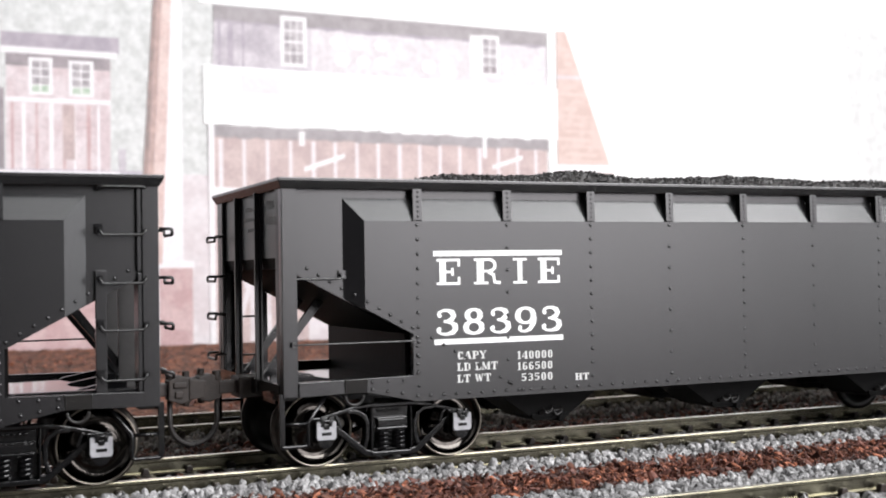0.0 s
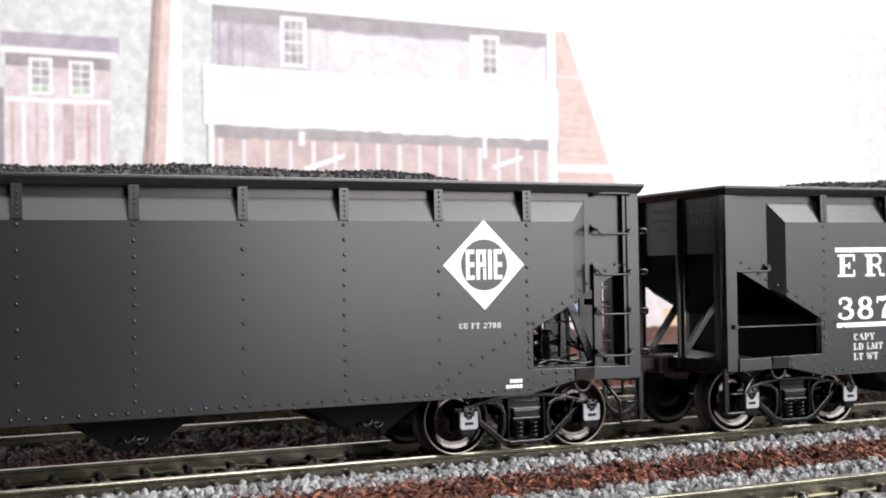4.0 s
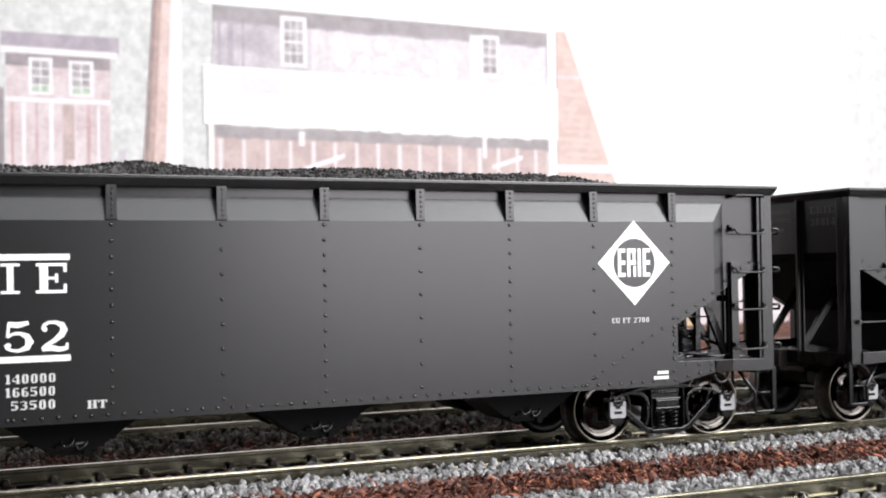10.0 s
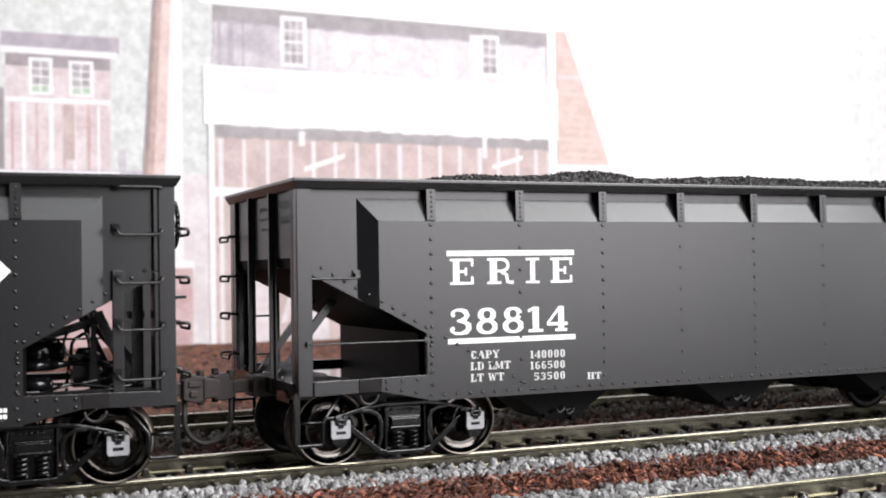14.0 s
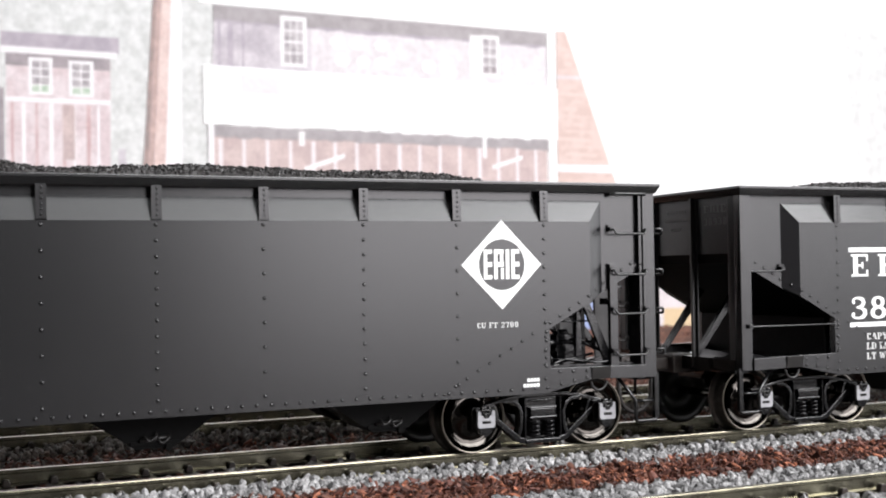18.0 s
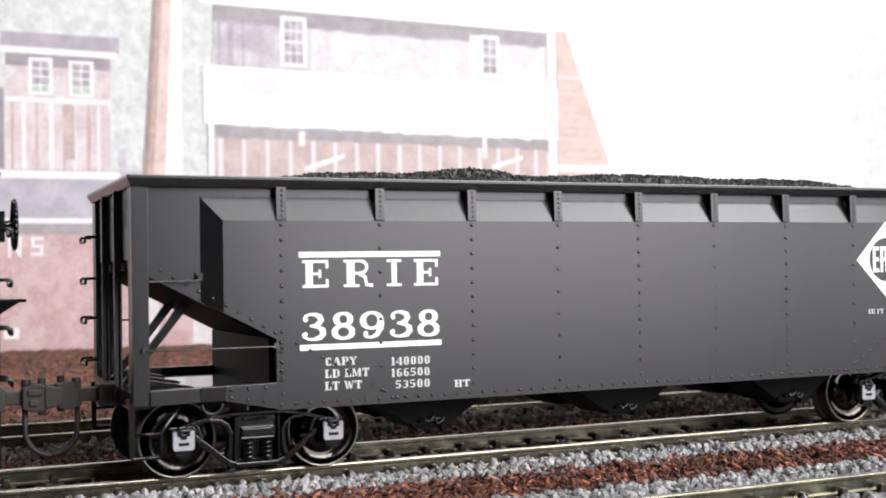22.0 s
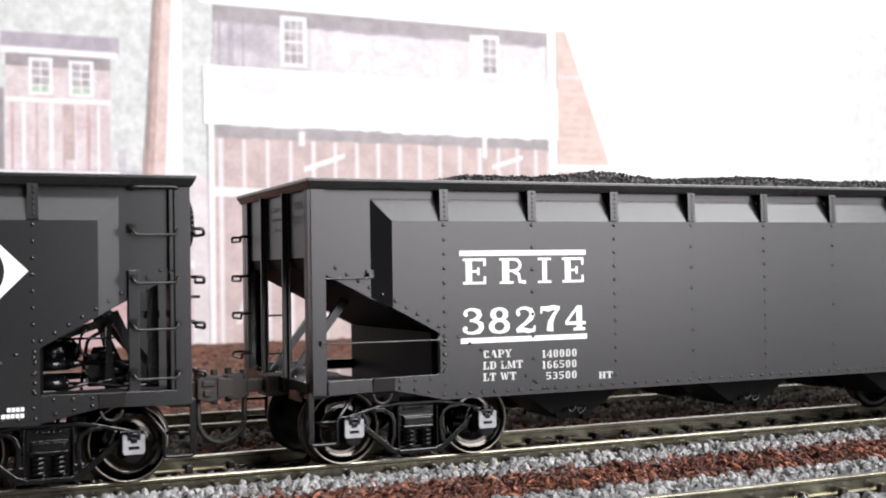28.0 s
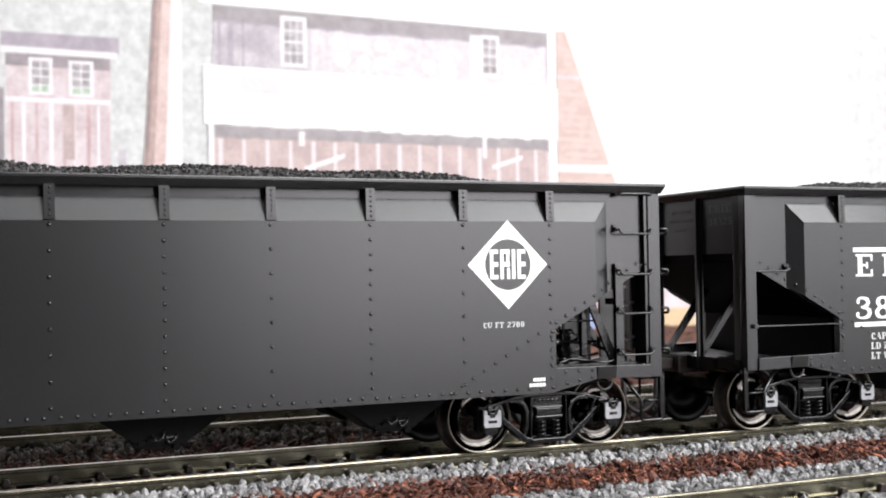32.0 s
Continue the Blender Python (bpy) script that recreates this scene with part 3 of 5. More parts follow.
def hopper_chute():
    bm = B()
    for s in (-1, 1):
        y0, y1 = sorted((s * 3.2, s * 12.0))
        lo, hi = [(-2.2, y0, 4.2), (2.2, y0, 4.2), (2.2, y1, 4.2), (-2.2, y1, 4.2)], [(-9.5, y0, 9.2), (9.5, y0, 9.2), (9.5, y1, 9.2), (-9.5, y1, 9.2)]
        a, b = [bm.verts.new(p) for p in lo], [bm.verts.new(p) for p in hi]
        fs = [bm.faces.new(list(reversed(a))), bm.faces.new(b)]
        for i in range(4):
            fs.append(bm.faces.new((a[i], a[(i + 1) % 4], b[(i + 1) % 4], b[i])))
        bmesh.ops.recalc_face_normals(bm, faces=fs)
        box(bm, -2.9, 2.9, y0 - 0.3, y1 + 0.3, 4.6, 5.1)
        rod(bm, (1.6, y0 - 0.6, 4.3), (1.6, y1 + 0.6, 4.3), 0.45, 8)
    return mesh_of("hopper_chute", bm, INNER, 0.05)


def chute_latch():
    """Worn latch hooks on the near side of a chute."""
    bm = B()
    for u, z in ((-0.6, 5.4), (0.9, 5.1)):
        wire(bm, bent([(u - 0.7, -12.5, z + 0.5), (u - 0.2, -12.7, z - 0.3), (u + 0.6, -12.7, z + 0.2), (u + 0.8, -12.4, z + 0.8)], 0.25), 0.14)
    rod(bm, (-1.8, -12.3, 5.2), (1.8, -12.3, 5.6), 0.28, 8)
    return mesh_of("chute_latch", bm, DULL)


def side_frame():
    """Cast truck side frame seen from -y, centred on x."""
    bm = B()
    w0, w1 = -12.4, -10.9
    bar(bm, [(-9.6, 6.35), (-8.2, 6.75), (-5.0, 7.5), (-3.0, 7.75), (3.0, 7.75), (5.0, 7.5), (8.2, 6.75), (9.6, 6.35)], 0.24, w0, w1)
    for s in (-1, 1):
        bar(bm, [(s * 8.3, 5.6), (s * 7.5, 5.0), (s * 3.6, 1.75), (s * 2.6, 1.5)], 0.38, w0, w1)
        bar(bm, [(s * 7.6, 6.7), (s * 7.3, 6.2), (s * 6.9, 5.0)], 0.22, w0, w1)
        bar(bm, [(s * 6.0, 7.1), (s * 4.6, 7.0), (s * 3.7, 6.4), (s * 3.3, 5.4), (s * 3.35, 3.6), (s * 3.7, 2.4)], 0.26, w0 - 0.1, w1)
        box(bm, s * 2.75 - 0.12, s * 2.75 + 0.12, w0 - 0.15, w1, 1.9, 7.4)
        box(bm, s * 9.38 - 1.45, s * 9.38 + 1.45, w0 - 0.2, w1, 3.4, 6.6)
        spring = []
        for k in range(33):
            a = k * math.pi / 4
            spring.append((s * 1.15 + 0.62 * math.cos(a), -12.1 + 0.62 * math.sin(a), 1.95 + 2.25 * k / 32))
        wire(bm, spring, 0.24, 6)
    box(bm, -2.5, 2.5, w0 + 0.5, w1, 4.4, 7.4)
    box(bm, -2.1, 2.1, w0 - 0.25, w0 + 0.5, 4.5, 4.85)
    box(bm, -1.9, 1.9, w0 - 0.15, w0 + 0.5, 4.85, 5.9)
    box(bm, -2.1, 2.1, w0 - 0.3, w0 + 0.5, 5.9, 6.15)
    for k in range(5):
        box(bm, -1.7 + 0.65 * k, -1.25 + 0.65 * k, w0 - 0.25, w0 - 0.1, 6.8, 7.15)
    box(bm, -2.7, 2.7, w0 - 0.2, w1, 1.2, 1.75)
    box(bm, -2.7, 2.7, w0 + 1.2, w1 + 0.2, 1.75, 4.4)
    return mesh_of("side_frame", bm, BLACK, 0.1)


def journal_box():
    """Pale lid plate, open round its hinge at the top."""
    bm = B()
    prism(bm, [(-1.28, 6.2), (-0.72, 6.3), (-0.72, 5.6), (0.72, 5.6), (0.72, 6.3), (1.28, 6.2), (1.3, 4.3), (1.12, 3.95), (-1.12, 3.95), (-1.3, 4.3)], -14.1, -13.75)
    return mesh_of("journal_lid", bm, LID, 0.06)


def journal_cap():
    """Black box behind the lid, its hinge, the slot under it and the round axle end below."""
    bm = B()
    box(bm, -1.25, 1.25, -13.74, -12.5, 3.9, 6.3)
    for s in (-1, 1):
        box(bm, s * 0.5 - 0.22, s * 0.5 + 0.22, -14.3, -13.6, 5.85, 6.75)
    rod(bm, (-0.85, -14.1, 6.35), (0.85, -14.1, 6.35), 0.22, 8)
    prism(bm, [(-0.45, 5.9), (0.45, 5.9), (0.32, 5.3), (-0.32, 5.3)], -14.25, -13.7)
    box(bm, -0.62, 0.62, -14.17, -13.9, 4.55, 4.95)
    rod(bm, (0, -13.9, 3.85), (0, -12.0, 3.85), 1.0, 14)
    return mesh_of("lid_hinge", bm, BLACK, 0.05)


def wheelset():
    """Wheels with a bright rim face, a dished black plate and a tread coloured darker for shade."""
    bm = B()
    for s in (-1, 1):
        prof = [(10.05, 0.05), (10.3, 0.9), (9.95, 1.15), (9.5, 1.7), (9.2, 2.4), (9.1, 3.0), (9.2, 3.6), (9.45, 4.2), (9.75, 4.5), (10.0, 4.56), (9.98, 4.76), (9.8, 4.8), (7.95, 4.85), (7.75, 5.1), (7.6, 5.45), (7.3, 5.45), (7.2, 5.0), (7.2, 3.9), (7.9, 3.7), (7.9, 1.0), (7.2, 0.7)]
        slots = [1, 1, 1, 1, 1, 1, 1, 1, 0, 0, 0, 3, 3, 3, 3, 2, 2, 2, 2, 2]
        lathe(bm, [(s * y, r) for y, r in prof], 48, slots)
    lathe(bm, [(-11.5, 0.6), (11.5, 0.6)], 12, [1])
    bmesh.ops.recalc_face_normals(bm, faces=bm.faces)
    return mesh_of("wheelset", bm, (WHEEL, PLATE, DULL, TREAD))


def coupler():
    """Knuckle coupler at the +x end of the car."""
    bm = B()
    box(bm, 66.0, 70.6, -2.3, 2.3, 8.6, 11.4)
    box(bm, 70.6, 73.0, -1.0, 1.0, 9.2, 10.9)
    prism(bm, [(72.6, 8.7), (74.2, 8.2), (75.6, 8.5), (75.6, 11.6), (74.0, 11.9), (72.6, 11.3)], -1.9, 0.9)
    prism(bm, [(75.2, 8.7), (77.2, 8.9), (77.4, 11.2), (75.2, 11.5)], -2.1, -0.8)
    box(bm, 73.4, 74.4, -2.25, -1.9, 9.0, 9.9)
    box(bm, 73.2, 74.9, -2.15, -1.9, 10.3, 11.1)
    rod(bm, (74.9, -1.4, 7.9), (74.9, -1.4, 12.5), 0.5, 10)
    rod(bm, (73.2, 0.4, 11.0), (73.2, 0.4, 12.3), 0.6, 10)
    return mesh_of("coupler", bm, COUPLER, 0.18)


def trip_pin():
    bm = B()
    pts = [(73.0, -0.4, 9.2), (73.0, -0.4, 5.9)]
    for k in range(1, 17):
        a = math.radians(180 + k * 5.6)
        pts.append((76.2 + 3.2 * math.cos(a), -0.4, 5.9 + 3.2 * math.sin(a)))
    wire(bm, pts, 0.36, 8)
    return mesh_of("trip_pin", bm, HOSE)


def brake_gear():
    """Cylinder, reservoirs, levers and pipes on the +x platform, each a mesh of its own."""
    out = []

    def done(name, bm):
        out.append((name, mesh_of(name, bm, BLACK)))
    bm = B()
    rod(bm, (52.4, -9.0, 14.5), (55.4, -9.0, 14.55), 0.72, 14)
    rod(bm, (55.4, -9.0, 14.55), (57.6, -9.0, 14.6), 0.72, 14, 0.3)
    rod(bm, (57.6, -9.0, 14.6), (63.0, -9.0, 14.5), 0.26, 8)
    rod(bm, (59.9, -9.0, 14.2), (59.9, -9.0, 15.1), 0.5, 8)
    done("brake_cylinder", bm)
    bm = B()
    rod(bm, (52.4, -10.6, 12.4), (55.2, -10.6, 12.4), 0.8, 14)
    rod(bm, (55.2, -10.6, 12.4), (55.6, -10.6, 12.4), 0.8, 14, 0.45)
    done("air_reservoir", bm)
    bm = B()
    rod(bm, (52.4, 1.5, 15.4), (57.2, 1.5, 15.4), 1.9, 16)
    rod(bm, (57.2, 1.5, 15.4), (58.4, 1.5, 15.4), 1.9, 16, 0.7)
    done("brake_cylinder", bm)
    bm = B()
    box(bm, 58.2, 61.4, -7.6, -4.6, 11.6, 15.6)
    rod(bm, (59.8, -6.1, 15.6), (59.8, -6.1, 16.3), 1.2, 12, 0.8)
    box(bm, 57.9, 61.7, -7.8, -4.4, 13.2, 13.6)
    rod(bm, (58.8, -7.9, 12.3), (58.8, -7.6, 12.3), 0.5, 8)
    done("brake_valve", bm)
    bm = B()
    prism(bm, [(59.75, 11.15), (60.75, 11.15), (60.6, 19.2), (60.0, 19.2)], -10.3, -9.6)
    box(bm, 59.4, 61.0, -10.6, -9.3, 11.15, 11.5)
    done("upright", bm)
    for a in ((64.6, 65.9, -11.8, -11.2, 11.2, 25.2), (63.2, 63.9, -5.9, -5.2, 11.2, 24.0)):
        bm = B()
        box(bm, *a)
        box(bm, a[0] - 0.3, a[1] + 0.3, a[2] - 0.3, a[3] + 0.3, 11.15, 11.6)
        done("upright", bm)
    for w in (-11.0, 8.0):
        bm = B()
        prism(bm, [(60.2, 20.6), (61.2, 20.9), (65.2, 12.0), (65.0, 11.2), (64.2, 11.2)], w - 0.3, w + 0.3)
        done("brace", bm)
    bm = B()
    prism(bm, [(54.6, 17.2), (61.4, 19.3), (61.4, 20.3), (54.0, 18.0)], -8.4, -7.6)
    done("brace", bm)
    bm = B()
    box(bm, 64.2, 66.2, -11.0, -9.6, 19.8, 20.7)
    done("bracket", bm)
    for pts, r in (([(54.2, -12.4, 17.75), (60.9, -12.4, 17.65)], 0.13),
                   ([(57.9, -10.0, 19.0), (56.9, -10.0, 17.6), (57.0, -10.0, 15.8), (58.4, -9.6, 15.2)], 0.17),
                   ([(61.0, -9.2, 14.6), (62.4, -9.6, 14.0), (64.0, -10.6, 13.2), (66.0, -11.0, 13.0)], 0.25),
                   ([(54.0, -12.0, 11.5), (57.5, -11.2, 12.4), (62.5, -12.0, 11.7), (65.8, -12.4, 12.2)], 0.24),
                   ([(55.6, -10.6, 12.4), (58.2, -10.4, 12.2), (62.4, -10.4, 12.9)], 0.2),
                   ([(58.0, -2.0, 11.2), (58.8, -2.0, 17.0), (60.5, -2.0, 18.0), (62.0, -2.0, 11.2)], 0.22)):
        bm = B()
        wire(bm, bent(pts, 0.6), r)
        done("pipe", bm)
    return out


def brake_wheel():
    bm = B()
    n, ring = 24, []
    for i in range(n):
        a = 2 * math.pi * i / n
        ring.append((72.0, 0.5 + 3.0 * math.cos(a), 31.6 + 3.0 * math.sin(a)))
    for a, b in zip(ring, ring[1:] + ring[:1]):
        rod(bm, a, b, 0.3, 6)
    for i in range(0, n, 4):
        rod(bm, (71.6, 0.5, 31.6), ring[i], 0.22, 5)
    rod(bm, (69.0, 0.5, 31.6), (72.3, 0.5, 31.6), 0.5, 8)
    box(bm, 69.0, 70.8, -1.0, 2.0, 29.4, 33.2)
    rod(bm, (70.0, 0.5, 12.0), (70.0, 0.5, 29.4), 0.22, 6)
    return mesh_of("brake_wheel", bm, BLACK)


def brake_step():
    bm = B()
    box(bm, 68.9, 73.2, -1.5, 8.0, 21.9, 22.3)
    prism(bm, [(69.0, 21.9), (72.6, 21.9), (69.0, 19.6)], 1.0, 1.4)
    prism(bm, [(69.0, 21.9), (72.6, 21.9), (69.0, 19.6)], 6.0, 6.4)
    return mesh_of("brake_step", bm, BLACK)


def centre_sill():
    bm = B()
    box(bm, -66.0, 66.0, -3.0, 3.0, 7.6, 10.4)
    box(bm, -51.8, 51.8, -15.4, 15.4, 9.0, 9.4)
    return mesh_of("centre_sill", bm, BLACK)





def block_letters(kind):
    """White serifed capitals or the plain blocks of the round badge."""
    bm, out = B(), []
    w0, w1 = OUT - 0.035, OUT + 0.02

    def done(name):
        nonlocal bm
        out.append((name, mesh_of(name, bm, WHITE)))
        bm = B()

    def r(x0, x1, z0, z1):
        prism(bm, [(x0, z0), (x1, z0), (x1, z1), (x0, z1)], w0, w1)

    def letter_e(x, z, a, h):
        s = a * 0.27
        r(x + a * 0.12, x + a * 0.12 + s, z + 0.32, z + h - 0.32)
        r(x, x + a, z, z + 0.32), r(x, x + a, z + h - 0.32, z + h)
        r(x + a - 0.34, x + a, z + 0.32, z + 1.0), r(x + a - 0.34, x + a, z + h - 1.0, z + h - 0.32)
        r(x + a * 0.12 + s, x + a * 0.66, z + h / 2 - 0.15, z + h / 2 + 0.15)
        r(x + a * 0.62, x + a * 0.72, z + h / 2 - 0.5, z + h / 2 + 0.5)

    def letter_r(x, z, a, h):
        s = a * 0.26
        r(x + a * 0.1, x + a * 0.1 + s, z + 0.3, z + h - 0.3)
        r(x, x + a * 0.52, z, z + 0.3)
        r(x, x + a * 0.6, z + h - 0.3, z + h)
        r(x + a * 0.36, x + a * 0.62, z + h * 0.46, z + h * 0.46 + 0.3)
        c = (x + a * 0.58, z + h * 0.73)
        arc = [(c[0] + (a * 0.2) * math.sin(t), c[1] + h * 0.22 * math.cos(t)) for t in np.linspace(0.0, math.pi, 9)]
        bar(bm, arc, 0.2, w0 - 0.004, w1)
        bar(bm, [(x + a * 0.52, z + h * 0.48), (x + a * 0.72, z + h * 0.36), (x + a * 0.76, z + 0.25), (x + a * 0.98, z + 0.15)], 0.22, w0 - 0.008, w1)

    def letter_i(x, z, a, h):
        r(x + a * 0.33, x + a * 0.67, z + 0.3, z + h - 0.3)
        r(x, x + a, z, z + 0.3), r(x, x + a, z + h - 0.3, z + h)
    if kind == "side":
        z, h = 23.15, 3.35
        for draw, x, a in ((letter_e, -48.9, 3.3), (letter_r, -43.6, 3.9), (letter_i, -37.9, 2.0), (letter_e, -34.2, 3.3)):
            draw(x, z, a, h)
            done("painted_letter")
        for z0 in (26.85, 15.5):
            r(-49.35, -30.55, z0, z0 + 0.68)
            done("painted_bar")
    else:
        x = 41.72
        for a, cuts in ((1.2, 2), (1.4, 1), (0.52, 0), (1.2, 2)):
            r(x, x + 0.5 if cuts else x + a, 23.75, 27.65)
            if cuts:
                for zz in ((23.75, 24.3), (25.4, 26.0), (27.1, 27.65)):
                    r(x + 0.5, x + a, *zz) if cuts == 2 or zz[0] > 24 else None
            if cuts == 1:
                r(x + a - 0.42, x + a, 23.75, 25.25), r(x + a - 0.52, x + a - 0.06, 26.0, 27.1)
            x += a + 0.3
            done("badge_letter")
    bm.free()
    return out


FIGURES = {
    "1": [([(0.5, 0.0), (0.5, 1.0)], (0.12, 0.12)), ([(0.16, 0.045), (0.84, 0.045)], (0.045, 0.045)), ([(0.16, 0.84), (0.45, 0.96)], (0.04, 0.05))],
    "2": [([(0.13, 0.72), (0.17, 0.87), (0.32, 0.96), (0.55, 0.96), (0.76, 0.87), (0.83, 0.71), (0.74, 0.53), (0.5, 0.34), (0.24, 0.19), (0.1, 0.06)],
           (0.05, 0.045, 0.04, 0.05, 0.08, 0.10, 0.09, 0.06, 0.045, 0.04)), ([(0.1, 0.07), (0.4, 0.10), (0.65, 0.04), (0.9, 0.07)], (0.07, 0.08, 0.07, 0.05)),
          ([(0.9, 0.02), (0.93, 0.25)], (0.04, 0.03))],
    "3": [([(0.13, 0.76), (0.18, 0.89), (0.34, 0.965), (0.55, 0.955), (0.74, 0.87), (0.79, 0.75), (0.72, 0.62), (0.5, 0.54), (0.36, 0.53)],
           (0.05, 0.045, 0.035, 0.05, 0.09, 0.10, 0.08, 0.04, 0.035)),
          ([(0.45, 0.53), (0.7, 0.47), (0.86, 0.36), (0.87, 0.24), (0.76, 0.1), (0.5, 0.035), (0.28, 0.05), (0.12, 0.14), (0.1, 0.26)],
           (0.035, 0.05, 0.10, 0.10, 0.08, 0.04, 0.035, 0.045, 0.05))],
    "4": [([(0.68, 0.0), (0.68, 1.0)], (0.11, 0.11)), ([(0.62, 0.97), (0.05, 0.33)], (0.04, 0.04)), ([(0.02, 0.29), (0.98, 0.29)], (0.05, 0.05)),
          ([(0.4, 0.045), (0.95, 0.045)], (0.045, 0.045))],
    "5": [([(0.18, 0.93), (0.5, 0.90), (0.84, 0.97)], (0.07, 0.08, 0.05)), ([(0.2, 0.95), (0.16, 0.5)], (0.035, 0.035)),
          ([(0.16, 0.51), (0.34, 0.61), (0.56, 0.62), (0.78, 0.52), (0.87, 0.33), (0.78, 0.13), (0.52, 0.035), (0.3, 0.05), (0.13, 0.14), (0.11, 0.25)],
           (0.035, 0.035, 0.04, 0.08, 0.11, 0.08, 0.04, 0.035, 0.045, 0.05))],
    "7": [([(0.1, 0.93), (0.4, 0.90), (0.62, 0.95), (0.93, 0.92)], (0.06, 0.09, 0.08, 0.06)), ([(0.09, 1.0), (0.07, 0.72)], (0.035, 0.03)),
          ([(0.9, 0.93), (0.66, 0.66), (0.5, 0.38), (0.46, 0.0)], (0.04, 0.06, 0.10, 0.13))],
    "9": [([(0.86, 0.62), (0.83, 0.36), (0.68, 0.12), (0.46, 0.035), (0.26, 0.06), (0.17, 0.18)], (0.11, 0.10, 0.07, 0.04, 0.045, 0.06))],
}
LOOPS = {"8": ((0.5, 0.75, 0.28, 0.215), (0.5, 0.27, 0.35, 0.235)), "9": ((0.48, 0.67, 0.36, 0.295),)}
BALLS = {"2": ((0.19, 0.73),), "3": ((0.19, 0.765), (0.17, 0.23)), "5": ((0.18, 0.22),), "9": ((0.23, 0.2),)}


def figures(body, x, z, pitch, a, h):
    """White slab figures with thick and thin strokes, the first one's lower left corner at x, z."""
    bm = B()
    layer = 0
    for k, ch in enumerate(body):
        ox = x + pitch * k

        def lay(pts, halfs):
            nonlocal layer
            layer += 1
            y = OUT - 0.03 - 0.0006 * (layer % 12)
            p = [Vector((ox + q[0] * a, z + q[1] * h)) for q in pts]
            rim_a, rim_b = [], []
            for i, c in enumerate(p):
                d = (p[min(i + 1, len(p) - 1)] - p[max(i - 1, 0)]).normalized()
                nn = Vector((-d.y, d.x)) * (halfs[i] * 1.1 + 0.008) * h
                rim_a.append(bm.verts.new((c.x + nn.x, y, c.y + nn.y)))
                rim_b.append(bm.verts.new((c.x - nn.x, y, c.y - nn.y)))
            for i in range(len(p) - 1):
                bm.faces.new((rim_a[i], rim_a[i + 1], rim_b[i + 1], rim_b[i]))
        for pts, halfs in FIGURES.get(ch, ()):
            lay(pts, halfs)
        for cx, cz, rx, rz in LOOPS.get(ch, ()):
            ts = [2 * math.pi * i / 24 for i in range(25)]
            lay([(cx + rx * math.cos(t), cz + rz * math.sin(t)) for t in ts], [0.04 + 0.065 * math.cos(t) ** 2 for t in ts])
        for cx, cz in BALLS.get(ch, ()):
            layer += 1
            y = OUT - 0.03 - 0.0006 * (layer % 12)
            bm.faces.new([bm.verts.new((ox + cx * a + 0.085 * h * math.cos(t), y, z + cz * h + 0.085 * h * math.sin(t))) for t in (2 * math.pi * i / 14 for i in range(14))])
    bmesh.ops.recalc_face_normals(bm, faces=bm.faces)
    return mesh_of("painted_figure", bm, WHITE)


def diamond():
    bm = B()
    c, h = (44.35, 25.65), 5.85
    prism(bm, [(c[0] - h, c[1]), (c[0], c[1] - h), (c[0] + h, c[1]), (c[0], c[1] + h)], OUT - 0.03, OUT + 0.02)
    return mesh_of("diamond_badge", bm, WHITE)


def badge_disc():
    bm = B()
    c = (44.35, 25.65)
    prism(bm, [(c[0] + 3.35 * math.cos(t), c[1] + 3.35 * math.sin(t)) for t in np.linspace(0, 2 * math.pi, 49)[:-1]], OUT - 0.032, OUT + 0.01)
    for v in bm.verts:
        if v.co.y < OUT:
            v.co.y = OUT - 0.033
    return mesh_of("badge_disc", bm, PAINT)


def small_bars(rows, w, mat, name):
    bm = B()
    for x0, x1, z0, z1 in rows:
        n = max(1, round((x1 - x0) / 0.5))
        step = (x1 - x0) / n
        for k in range(n):
            prism(bm, [(x0 + k * step, z0), (x0 + (k + 0.78) * step, z0), (x0 + (k + 0.78) * step, z1), (x0 + k * step, z1)], w - 0.03, w + 0.02)
    return mesh_of(name, bm, mat)


